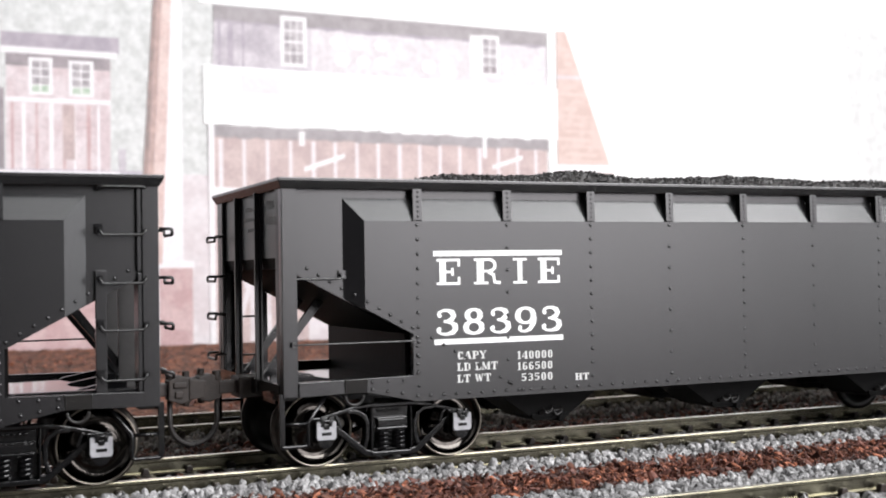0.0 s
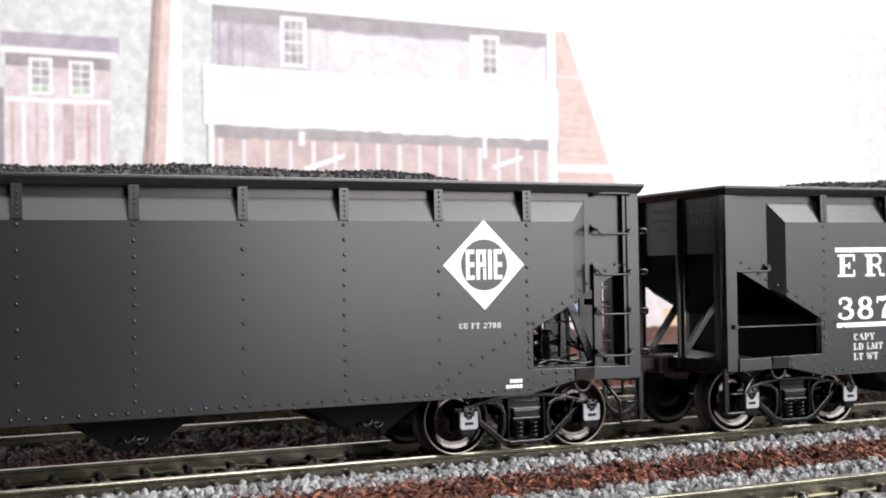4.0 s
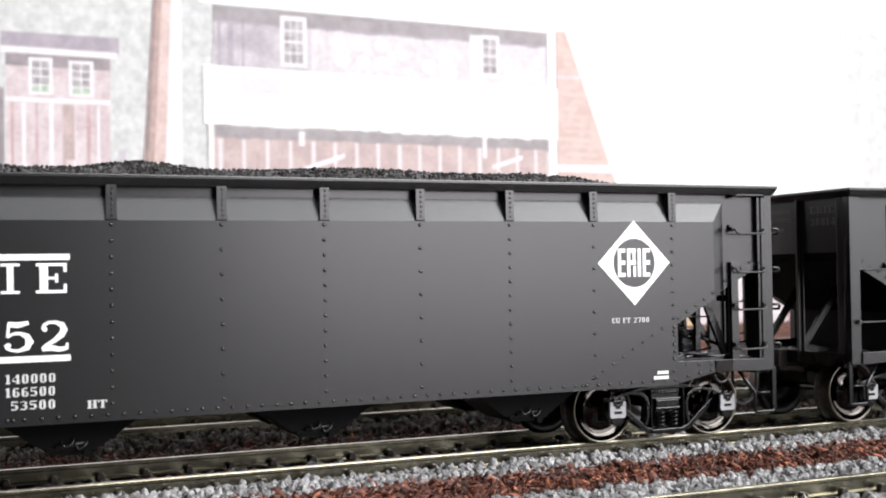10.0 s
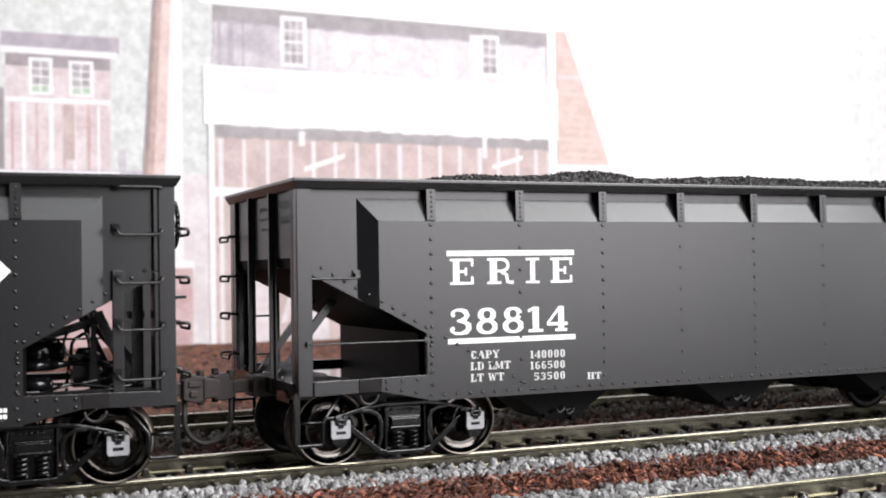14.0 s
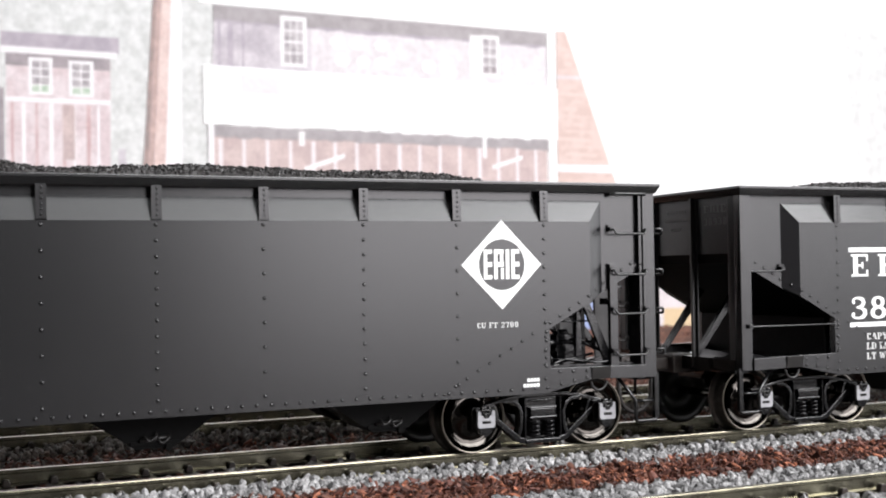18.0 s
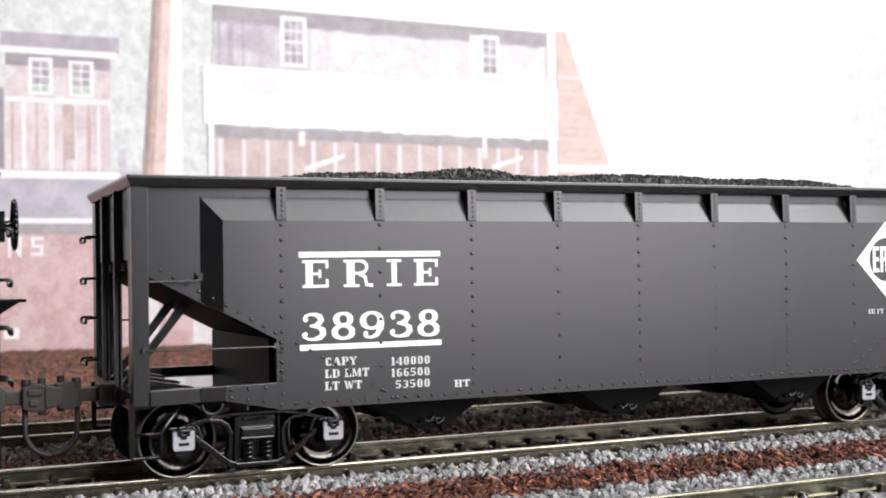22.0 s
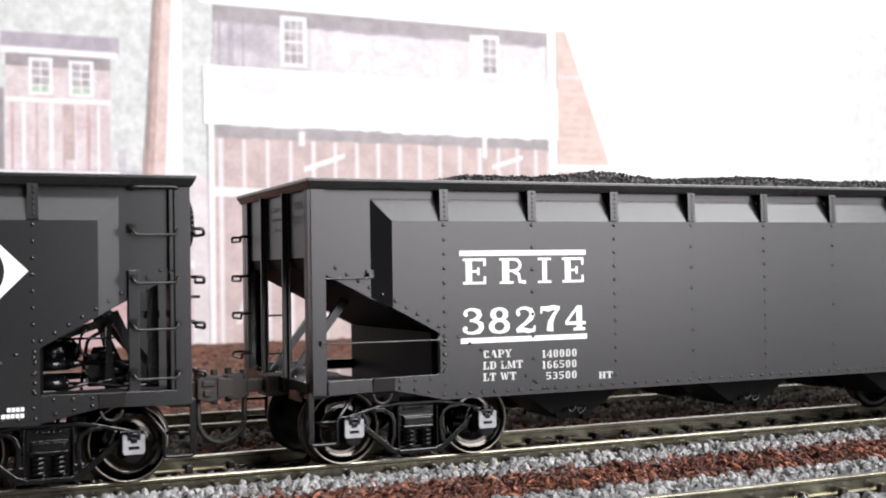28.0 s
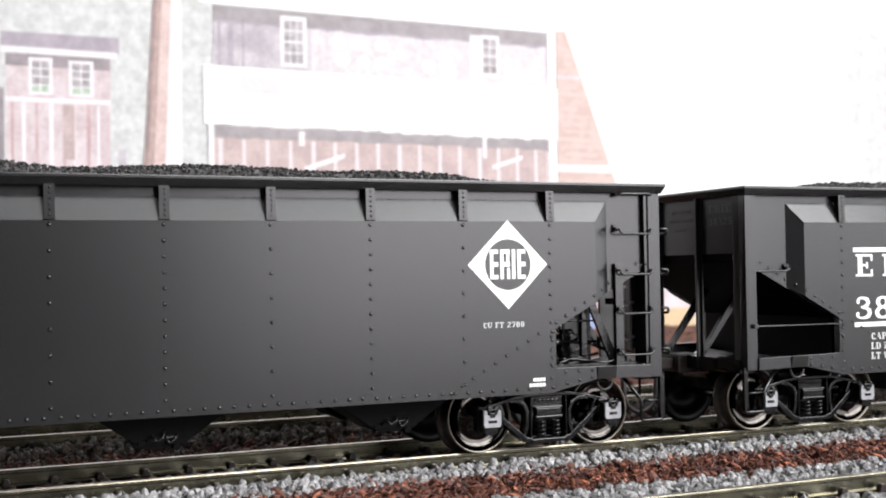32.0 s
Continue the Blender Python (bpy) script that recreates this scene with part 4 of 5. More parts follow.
def build_car():
    """The model car with all that its fellows share. Its origin is on the rails under its middle."""
    car = new("hopper_car")
    tagged(car, "black model hopper car heaped with coal, white lettering, on rails", "railway wagon", "hopper cars of the train")
    shared = [("side_panel", side_panel(), ""), ("side_sheet", side_sheet(), ""), *[("side_sill", me, "") for me in side_sill()],
              ("rivets", rivets(), "rows of small rivets"), *end_grabs()]
    post, fin, step, jack = corner_post(), rib(), step_iron(), jack_block()
    mirror_step = B()
    mirror_step.from_mesh(step)
    bmesh.ops.scale(mirror_step, vec=(-1, 1, 1), verts=mirror_step.verts)
    bmesh.ops.reverse_faces(mirror_step, faces=mirror_step.faces)
    step2 = bpy.data.meshes.new("step_iron")
    mirror_step.to_mesh(step2)
    mirror_step.free()
    step2.materials.append(BLACK)
    mirror_post = B()
    mirror_post.from_mesh(post)
    bmesh.ops.scale(mirror_post, vec=(-1, 1, 1), verts=mirror_post.verts)
    bmesh.ops.reverse_faces(mirror_post, faces=mirror_post.faces)
    post2 = bpy.data.meshes.new("corner_post")
    mirror_post.to_mesh(post2)
    mirror_post.free()
    post2.materials.append(PAINT)
    post2.materials.append(DULL)
    ends = end_frame()
    coup, pin, chute, latch = coupler(), trip_pin(), hopper_chute(), chute_latch()
    frame_me, lid_me, cap_me, wheels = side_frame(), journal_box(), journal_cap(), wheelset()
    put("rim", rim(), car)
    for m in (Matrix(), TURNED):
        for name, me, lab in shared:
            put(name, me, car, lab, m)
        for u in (-59.6, 59.6):
            put("jack_block", jack, car, "", m @ at_mm(u, 0, 0))
        put("corner_post", post, car, "", m)
        put("corner_post", post2, car, "", m)
        put("step_iron", step, car, "", m)
        put("step_iron", step2, car, "", m)
        for u in RIB_U:
            put("rib", fin, car, "", m @ at_mm(u, 0, 0))
        for name in ("end_sheet", "slope_sheet", "bolster_web", "platform", "deck_stiffener"):
            put(name, ends[name], car, "", m)
        for w in (-5.3, 5.3):
            put("end_post", ends["end_post"], car, "", m @ at_mm(0, w, 0))
            if m is TURNED:
                put("post_web", ends["post_web"], car, "", m @ at_mm(0, w, 0))
        for w in (-4.6, 4.6):
            put("strut", ends["strut"], car, "", m @ at_mm(0, w, 0))
        put("coupler", coup, car, "worn brown knuckle coupler", m)
        put("trip_pin", pin, car, "", m)
    put("centre_sill", centre_sill(), car)
    for u in (-29.5, 0.5, 30.5):
        put("hopper_chute", chute, car, "", at_mm(u, 0, 0))
        for m in (Matrix(), TURNED):
            put("chute_latch", latch, car, "", at_mm(u, 0, 0) @ m)
    put("diamond_badge", diamond(), car, "white diamond badge", SHIFT)
    put("badge_disc", badge_disc(), car, "", SHIFT)
    for name, me in block_letters("badge") + block_letters("side"):
        put(name, me, car, "white painted lettering", SHIFT)
    for body, x, z, wd, h in (("CAPY", -45.95, 13.5, 4.25, 1.02), ("LD LMT", -45.95, 12.02, 5.9, 1.02), ("LT WT", -45.95, 10.52, 4.9, 1.02),
                              ("140000", -37.2, 13.18, 5.4, 1.02), ("166500", -37.2, 11.72, 5.35, 1.02), ("53500", -36.7, 10.24, 4.85, 1.02),
                              ("HT", -28.5, 10.0, 2.25, 0.9), ("CU FT 2700", 40.85, 17.4, 6.15, 0.72)):
        put("small_lettering", small_text(body, h, wd, GREYED), car, "", at_mm(x + 0.12, OUT - 0.03, z))
    put("small_lettering", small_bars([(48.3, 50.2, 10.1, 10.55), (47.7, 50.2, 9.4, 9.85)], OUT, WHITE, "small_lettering"), car)
    for u in (-53.1, 53.1):
        bm = B()
        box(bm, -2.0, 2.0, -11.2, 11.2, 4.6, 6.4)
        box(bm, -1.2, 1.2, -3.0, 3.0, 6.4, 7.8)
        truck = part("truck", bm, BLACK, car, "black cast truck with pale journal lids", at_mm(u, 0, 0), 0.1)
        for m in (Matrix(), TURNED):
            put("side_frame", frame_me, truck, "", m)
            for s in (-1, 1):
                put("journal_lid", lid_me, truck, "pale grey journal lid", m @ at_mm(s * 9.38, 0, 0))
                put("lid_hinge", cap_me, truck, "", m @ at_mm(s * 9.38, 0, 0))
        for s in (-1, 1):
            put("wheelset", wheels, truck, "shiny steel wheels on an axle", at_mm(s * 9.38, 0, 4.83))
    return car


CARS = []
NUMBERS = {0: "38393", 1: "38752", 2: "38814", 3: "38938", 4: "38274", 5: "38325"}
first_car = build_car()
BRAKES = brake_gear() + [("brake_wheel", brake_wheel()), ("brake_step", brake_step())]
for i in range(-1, 6):
    car = first_car if i == -1 else copy_thing(first_car, Matrix())
    CARS.append((i, car))
for i, car in CARS:
    put("coal_load", coal_heap(i + 2), car, "low uneven heaps of broken black coal")
    if i == -1:
        tagged(car, "black model hopper car heaped with coal, bare end deck, on rails")
    if i in NUMBERS:
        for k, ch in enumerate(NUMBERS[i]):
            tight = 0.45 * (ch == "1") + 1.0 * NUMBERS[i][:k].count("1")       # the narrow figure takes less room
            put("painted_figure", figures(ch, -49.2 + 3.82 * k - tight, 16.7, 3.82, 3.25, 3.3), car, "white painted figure", SHIFT)
        for body, z, wd, h in (("ERIE", 33.1, 5.6, 1.15), (NUMBERS[i], 31.2, 5.8, 1.15)):
            put("end_lettering", small_text(body, h, wd, DIM), car, "dim grey lettering", at_mm(-68.34, -7.6, z, 0, 0, -90))
        for name, me in BRAKES:
            put(name, me, car)
    bm = B()
    for x0, x1, z0, z1 in ((-3.0, 2.4, 33.3, 33.9), (-3.3, 3.0, 32.0, 32.5), (-1.6, 1.4, 30.6, 31.1)):
        n = max(3, round((x1 - x0) / 0.8))
        for k in range(n):
            a = x0 + (x1 - x0) * k / n
            box(bm, -68.35, -68.28, a, a + 0.7 * (x1 - x0) / n, z0, z1)
    part("end_lettering", bm, DIM, car, "dim grey lettering")

# ---- ground ----
X0, X1 = -1100.0, 1500.0


def rough_sheet(name, y0, y1, z, mat, label, amp, step, x0=-120.0, x1=760.0):
    bm = B()
    nx, ny = int((x1 - x0) / step), max(2, int((y1 - y0) / step))
    rows = []
    for i in range(nx + 1):
        row = []
        for j in range(ny + 1):
            x, y = x0 + (x1 - x0) * i / nx, y0 + (y1 - y0) * j / ny
            p = Vector((x, y, 3.0))
            dz = amp * (noise.noise(p * 0.22) + 0.6 * noise.noise(p * 0.6))
            edge = min(1.0, (j + 0.0) / 2, (ny - j) / 2)
            row.append(bm.verts.new((x, y, z + dz * edge)))
        rows.append(row)
    for i in range(nx):
        for j in range(ny):
            bm.faces.new((rows[i][j], rows[i + 1][j], rows[i + 1][j + 1], rows[i][j + 1])).smooth = True
    return thing(name, bm, mat, label, "ground", kind="structure")


bm = B()
box(bm, X0, X1, -150.0, WALL_Y + 20, -40.0, -4.6)
thing("layout_table", bm, TABLE, "plain wooden layout table under the model track", "table", kind="structure")
bm = B()
box(bm, X0, X1, -140.0, WALL_Y, -4.6, -3.4)
thing("ground", bm, GRIT, "grey gritty model ground under the tracks", "ground", kind="structure")
rough_sheet("dirt_strip", 126.0, 143.5, -2.6, DIRT, "red-brown dirt strip between two tracks", 0.35, 1.5, -60, 300)
rough_sheet("dirt_strip_behind", 167.0, 190.0, -2.6, DIRT, "red-brown dirt strip behind the train's track", 0.3, 1.5, -60, 420)
rough_sheet("turf", 222.0, WALL_Y, -2.4, DIRT, "red-brown flocked ground before the backdrop", 1.5, 2.5)


def scatter(name, shapes, spots, mat, label, category):
    """One mesh of many loose pieces: spots of (x, y, z, sx, sy, sz, turn, tip)."""
    vs, fs, base = [], [], 0
    for k, (x, y, z, sx, sy, sz, turn, tip) in enumerate(spots):
        co, faces = shapes[k % len(shapes)]
        r = np.array(Euler((tip, tip * 0.7, turn)).to_matrix())
        vs.append((co * (sx, sy, sz)) @ r.T + (x, y, z))
        fs.extend([[i + base for i in f] for f in faces])
        base += len(co)
    me = bpy.data.meshes.new(name)
    me.from_pydata((np.concatenate(vs) * MM).tolist(), [], fs)
    me.materials.append(mat)
    return tagged(new(name, me), label, category, kind="stuff")


def stones(name, bands, label, seed, size=(0.48, 0.95), mat=None):
    """bands: (x0, x1, y0, y1, z, pieces per square mm, height spread)."""
    rng = random.Random(seed)
    spots = []
    for x0, x1, y0, y1, z, dens, spread in bands:
        for _ in range(int((x1 - x0) * (y1 - y0) * dens)):
            s = rng.uniform(*size)
            spots.append((rng.uniform(x0, x1), rng.uniform(y0, y1), z + rng.uniform(-spread, spread), s * rng.uniform(0.8, 1.25), s * rng.uniform(0.8, 1.15),
                          s * rng.uniform(0.75, 1.1), rng.uniform(0, 6.28), rng.uniform(0, 3.1)))
    return scatter(name, stone_shapes(14, seed), spots, mat or STONE, label, "gravel")


stones("ballast", [(-20, 190, 140.4, 146.4, -2.15, 2.6, 0.45), (-20, 190, 142.0, 146.0, -1.6, 0.7, 0.4), (-20, 190, 146.2, 147.2, -2.15, 1.6, 0.25), (-20, 190, 138.9, 141.2, -2.5, 1.0, 0.3), (190, 420, 142.4, 147.2, -2.2, 0.4, 0.5), (-150, -20, 142.4, 147.2, -2.2, 0.4, 0.5),
                   (-20, 230, 149.8, 163.2, -2.75, 0.6, 0.4)], "pale grey crushed ballast along the train's track", 3)
stones("ballast_front", [(-20, 150, 111.2, 124.8, -2.2, 2.0, 0.5), (-20, 150, 124.2, 127.0, -2.5, 0.8, 0.3), (-20, 150, 94.5, 108.4, -2.7, 1.2, 0.5), (-20, 150, 106.6, 108.7, -2.5, 0.9, 0.3)], "pale grey crushed ballast along the front track", 4)
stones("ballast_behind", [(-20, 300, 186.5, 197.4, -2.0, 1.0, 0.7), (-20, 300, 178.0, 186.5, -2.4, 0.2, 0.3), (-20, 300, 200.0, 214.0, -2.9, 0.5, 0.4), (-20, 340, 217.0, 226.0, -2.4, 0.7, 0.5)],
       "grey crushed ballast along the track behind the train", 5, (0.55, 0.95), SHADED_STONE)


def chips(name, bands, label, seed):
    rng = random.Random(seed)
    spots = []
    for x0, x1, y0, y1, z, dens in bands:
        for _ in range(int((x1 - x0) * (y1 - y0) * dens)):
            a = rng.uniform(0.26, 0.56) + 0.9 * rng.random() ** 5
            spots.append((rng.uniform(x0, x1), rng.uniform(y0, y1), z + rng.uniform(-0.3, 0.5), a, a * rng.uniform(0.25, 0.6), a * rng.uniform(0.12, 0.4),
                          rng.uniform(0, 6.28), rng.uniform(-1.2, 1.2)))
    return scatter(name, stone_shapes(10, seed), spots, CHIP, label, "bark chips")


chips("bark_chips", [(-20, 190, 126.0, 141.5, -2.2, 3.6), (-20, 260, 166.5, 190.0, -2.3, 1.3), (-20, 200, 150.5, 163.0, -2.5, 0.5), (0, 330, 226.0, 300.0, -2.0, 0.35), (20, 400, 300.0, 420.0, -1.8, 0.14)],
      "red-brown bark chips strewn as dirt", 8)


# ---- tracks ----
def rail_mesh(x0, x1):
    bm = B()
    half = [(0.45, 0.0), (0.45, -0.45), (0.14, -0.62), (0.14, -1.75), (0.8, -1.86), (0.8, -2.1)]
    prof = [(y, z) for y, z in half] + [(-y, z) for y, z in reversed(half)]
    a, b = [bm.verts.new((x0, y, z)) for y, z in prof], [bm.verts.new((x1, y, z)) for y, z in prof]
    n = len(prof)
    for i in range(n):
        j = (i + 1) % n
        f = bm.faces.new((a[i], a[j], b[j], b[i]))
        f.material_index = 1 if i == n - 1 else 0
    bm.faces.new(a), bm.faces.new(list(reversed(b)))
    bmesh.ops.recalc_face_normals(bm, faces=bm.faces)
    es = [e for e in bm.edges if all(abs(v.co.z) < 0.01 for v in e.verts) and abs(e.verts[0].co.x - e.verts[1].co.x) > 10]
    bmesh.ops.bevel(bm, geom=es, offset=0.14, segments=2, affect="EDGES", profile=0.6)
    return mesh_of("rail", bm, (RAIL_WEB, RAIL_TOP))


def tie_mesh(xs):
    bm = B()
    for x in xs:
        box(bm, x - 1.15, x + 1.15, -14.8, 14.8, -4.2, -2.1)
        for r in (-8.25, 8.25):
            for s in (-1, 1):
                y = r + s * 1.15
                top = -0.95 if s * r > 0 else -1.15
                prism(bm, [(x - 0.52, -2.1), (x + 0.52, -2.1), (x + 0.48, top - 0.35), (x + 0.28, top), (x - 0.28, top), (x - 0.48, top - 0.35)], y - 0.42, y + 0.42)
    return mesh_of("tie", bm, TIE, 0.12 if len(xs) == 1 else 0.0)


RAIL, ONE_TIE, PITCH = rail_mesh(X0, X1), tie_mesh([0.0]), 5.9
FAR_TIES = tie_mesh([33.6 + PITCH * k for k in range(-190, 245) if not -8 <= k <= 38])
for name, yc, lab in (("railway_track", TC, "model railway track that carries the train"), ("railway_track", 101.5, "empty model track before the train"),
                      ("railway_track", 207.3, "empty model track behind the train")):
    tr = tagged(new(name), lab, "railway track", "model tracks")
    tr.matrix_basis = at_mm(0, yc, 0)
    for s in (-8.25, 8.25):
        put("rail", RAIL, tr, "", at_mm(0, s, 0))
    tagged(put("tie_row", FAR_TIES, tr), kind="stuff")
    for k in range(-8, 39):
        put("tie", ONE_TIE, tr, "", at_mm(33.6 + PITCH * k, 0, 0))

# ---- printed backdrop ----
bm = B()
box(bm, X0, X1, WALL_Y + 4, WALL_Y + 16, -40.0, 420.0)
sky_paper = paper("sky", (0.86, 0.86, 0.86), (0.80, 0.81, 0.81), 12)
backdrop = thing("backdrop", bm, sky_paper, "pale printed photo backdrop of a coal dealer's sheds", "backdrop", kind="structure")
LAYER = [0]


def printed(name, pts, mat, depth=0.0):
    """A piece of the flat print: an outline (x, z) in mm, each a hair proud of the last."""
    LAYER[0] += 1
    bm = B()
    y = WALL_Y + 3.9 - depth - 0.005 * LAYER[0]
    prism(bm, pts, y, WALL_Y + 4)
    return part(name, bm, mat, backdrop)


def rect(x0, x1, z0, z1):
    return [(x0, z0), (x1, z0), (x1, z1), (x0, z1)]


def ragged(x0, x1, za, zb, h, amp, seed):
    """Like slant, with an uneven lower edge."""
    rng = random.Random(seed)
    top = [(x0, za), (x1, zb)]
    n = max(6, int((x1 - x0) / 3))
    low = [(x1 + (x0 - x1) * k / n, zb + (za - zb) * k / n - h + rng.uniform(-amp, amp)) for k in range(n + 1)]
    return top + low


def slant(x0, x1, za, zb, h):
    """A band whose top runs from za at x0 to zb at x1, h high."""
    return [(x0, za), (x1, zb), (x1, zb - h), (x0, za - h)]


P_STUCCO = paper("foliage", (0.62, 0.625, 0.62), (0.54, 0.548, 0.54), 5, 0.10, 2.0)
P_ROOF = paper("roof_grey", (0.369, 0.334, 0.376), (0.426, 0.383, 0.426), 6)
P_PALE = paper("pale_trim", (0.74, 0.72, 0.735))
P_PINK = paper("faded_red_boards", (0.568, 0.476, 0.49), (0.639, 0.568, 0.582), 9, 0.10, 1.5)
P_SHADE = paper("eave_shade", (0.284, 0.256, 0.27), (0.341, 0.305, 0.32), 5)
P_GREYWALL = paper("grey_boards", (0.426, 0.391, 0.426), (0.568, 0.532, 0.561), 14, 0.10, 1.5)
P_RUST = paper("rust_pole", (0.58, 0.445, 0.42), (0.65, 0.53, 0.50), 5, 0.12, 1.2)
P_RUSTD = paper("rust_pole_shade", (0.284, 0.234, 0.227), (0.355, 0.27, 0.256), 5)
P_GLASS = paper("pane_dark", (0.33, 0.305, 0.32), (0.45, 0.42, 0.435), 3)
P_GREEN = paper("pane_green", (0.355, 0.469, 0.355), (0.511, 0.568, 0.497), 2)
P_RED = paper("red_siding", (0.469, 0.376, 0.369), (0.54, 0.44, 0.426), 10, 0.10, 1.5)
P_BRICK = paper("brick_tower", (0.545, 0.42, 0.385), (0.60, 0.48, 0.445), 5, 0.05, 1.0)
P_COURSE = paper("brick_course", (0.62, 0.50, 0.465))
P_WALLPINK = paper("pink_brick", (0.483, 0.334, 0.334), (0.554, 0.412, 0.412), 7, 0.12, 1.0)
P_LILAC = paper("lilac_roof", (0.398, 0.369, 0.426), (0.469, 0.44, 0.483), 9)
P_GREYBAND = paper("grey_band", (0.325, 0.302, 0.31), (0.37, 0.345, 0.355), 6)
P_STUD = paper("bleached_stud", (0.68, 0.63, 0.645))
P_LIGHT = paper("bleached_wall", (0.667, 0.625, 0.639), (0.596, 0.54, 0.554), 9, 0.06)
P_BLUE = paper("blue_patch", (0.312, 0.369, 0.568))
P_YELLOW = paper("yellow_patch", (0.625, 0.483, 0.312))


def window(x0, x1, z0, z1, lower, cols=3):
    printed("window_frame", rect(x0, x1, z0, z1), P_PALE)
    w, h = x1 - x0, z1 - z0
    for row in range(4):
        for c in range(cols):
            a = x0 + w * (0.14 + 0.76 * c / cols)
            b = z0 + h * (0.07 + 0.44 * (row // 2) + 0.215 * row - 0.43 * (row // 2))
            printed("pane", rect(a, a + w * 0.66 / cols, b, b + h * 0.185), lower if row < 1 else P_GLASS)


printed("foliage", [(-60, -5), (109.5, -5), (110.5, 145), (-60, 145)], P_STUCCO)
# little shed
printed("shed_wall", [(30.1, 60), (68.8, 60), (69.2, 110), (30.5, 110.5)], P_PINK)
for k, (x, w) in enumerate(((32, 1.0), (36, 1.4), (41, 0.8), (46, 1.6), (51, 1.0), (55, 0.8), (60, 1.4), (64, 0.9))):
    printed("board", rect(x, x + w, 60, 92.5), P_PALE if k % 2 else P_WALLPINK)
printed("board", rect(51, 55.5, 71, 92.4), P_RED)
printed("shed_shade", slant(30.2, 69, 111.6, 111.3, 4.9), P_SHADE)
window(38.6, 47.4, 95.8, 110.2, P_GREEN, 2)
window(53.4, 62.7, 95.6, 109.7, P_GREEN, 2)
printed("shed_trim", slant(30.4, 69, 94.7, 94.7, 1.9), P_PALE)
printed("shed_roof", ragged(28.6, 72.6, 119.7, 119.6, 6.4, 0.3, 6), P_ROOF)
printed("shed_fascia", slant(28.6, 71.6, 114.1, 113.7, 2.5), P_PALE)
printed("meter_box", rect(72.0, 74.8, 60, 75.6), P_GREYWALL)
printed("shed_edge", rect(24.5, 29.6, 60, 98), P_SHADE)
# low brick building with white letters
printed("low_wall", rect(-60, 82.4, -6, 42.1), P_WALLPINK)
printed("low_band", rect(-60, 82.4, 42.0, 46.5), P_GREYBAND)
printed("low_roof", rect(-60, 82.6, 46.5, 67.0), P_LILAC)
printed("low_line", rect(-60, 82.4, 46.2, 48.2), P_PALE)
printed("low_line", rect(-60, 72.5, 63.5, 66.5), P_PALE)
for a, b in (((31.2, 33.9), (31.2, 40.8)), ((34.9, 33.9), (34.9, 40.8)), ((31.2, 40.8), (34.9, 33.9)),
             ((39.4, 40.4), (43.0, 40.4)), ((39.6, 40.4), (39.6, 37.4)), ((39.4, 37.4), (43.0, 37.4)), ((42.8, 37.4), (42.8, 34.3)), ((39.4, 34.3), (43.0, 34.3))):
    d = (Vector(b) - Vector(a)).normalized() * 0.55
    n2 = Vector((-d.y, d.x))
    printed("letter_stroke", [tuple(Vector(a) + n2 - d), tuple(Vector(b) + n2 + d), tuple(Vector(b) - n2 + d), tuple(Vector(a) - n2 - d)], P_PALE)
printed("white_notice", rect(28.8, 34.4, 2.2, 6.4), P_PALE)
# post with a wide foot
printed("bleached_wall", rect(82.4, 109.5, -8, 66), P_LIGHT)
printed("post_foot", rect(87.3, 100.6, -6, 29.5), P_WALLPINK)
printed("post_cap", rect(86.4, 101.5, 28.4, 31.2), P_PALE)
# the post's shading, printed as strips from dark left to pale right
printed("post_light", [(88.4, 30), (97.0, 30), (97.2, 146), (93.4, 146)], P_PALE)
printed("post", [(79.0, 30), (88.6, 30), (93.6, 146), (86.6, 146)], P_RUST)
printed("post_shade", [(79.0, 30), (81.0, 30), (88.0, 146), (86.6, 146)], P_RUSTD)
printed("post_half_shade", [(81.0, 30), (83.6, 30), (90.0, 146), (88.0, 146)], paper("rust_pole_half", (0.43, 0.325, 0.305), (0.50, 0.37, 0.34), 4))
# bleached trees on the far side
printed("faded_trees", [(446, -10), (620, -10), (620, 150), (402, 150), (418, 96)], paper("faded_trees", (0.70, 0.70, 0.70), (0.61, 0.613, 0.61), 6, 0.05, 2.0))
printed("faded_trees", [(470, -10), (620, -10), (620, 150), (440, 150), (446, 96)], paper("faded_trees_near", (0.62, 0.62, 0.62), (0.53, 0.534, 0.53), 4, 0.08, 2.0))
# main shed
printed("upper_wall", [(109.4, 109), (265.6, 108), (265.9, 133.5), (110.8, 134.3)], P_GREYWALL)
for x, w in ((112, 1.2), (116, 2.4), (122, 1.0), (252, 2.0), (258, 1.2)):
    printed("board", rect(x, x + w, 110.5, 131), P_ROOF)
printed("bleached_sign", [(152, 109), (264.5, 108), (264.5, 128.6), (152, 129.4)], paper("bleached_sign", (0.60, 0.565, 0.585), (0.66, 0.625, 0.645), 8))
printed("upper_half_shade", ragged(110.4, 265.6, 135.6, 134.4, 7.0, 0.5, 2), P_ROOF)
printed("upper_shade", ragged(110.2, 265.8, 135.9, 134.7, 6.2, 0.35, 3), P_GREYBAND)
window(138.4, 149.8, 112.2, 133.4, P_GLASS)
printed("window_frame", rect(226.0, 231.0, 112.6, 131.0), P_PALE)
window(231.0, 240.5, 113.0, 131.4, P_SHADE, 2)
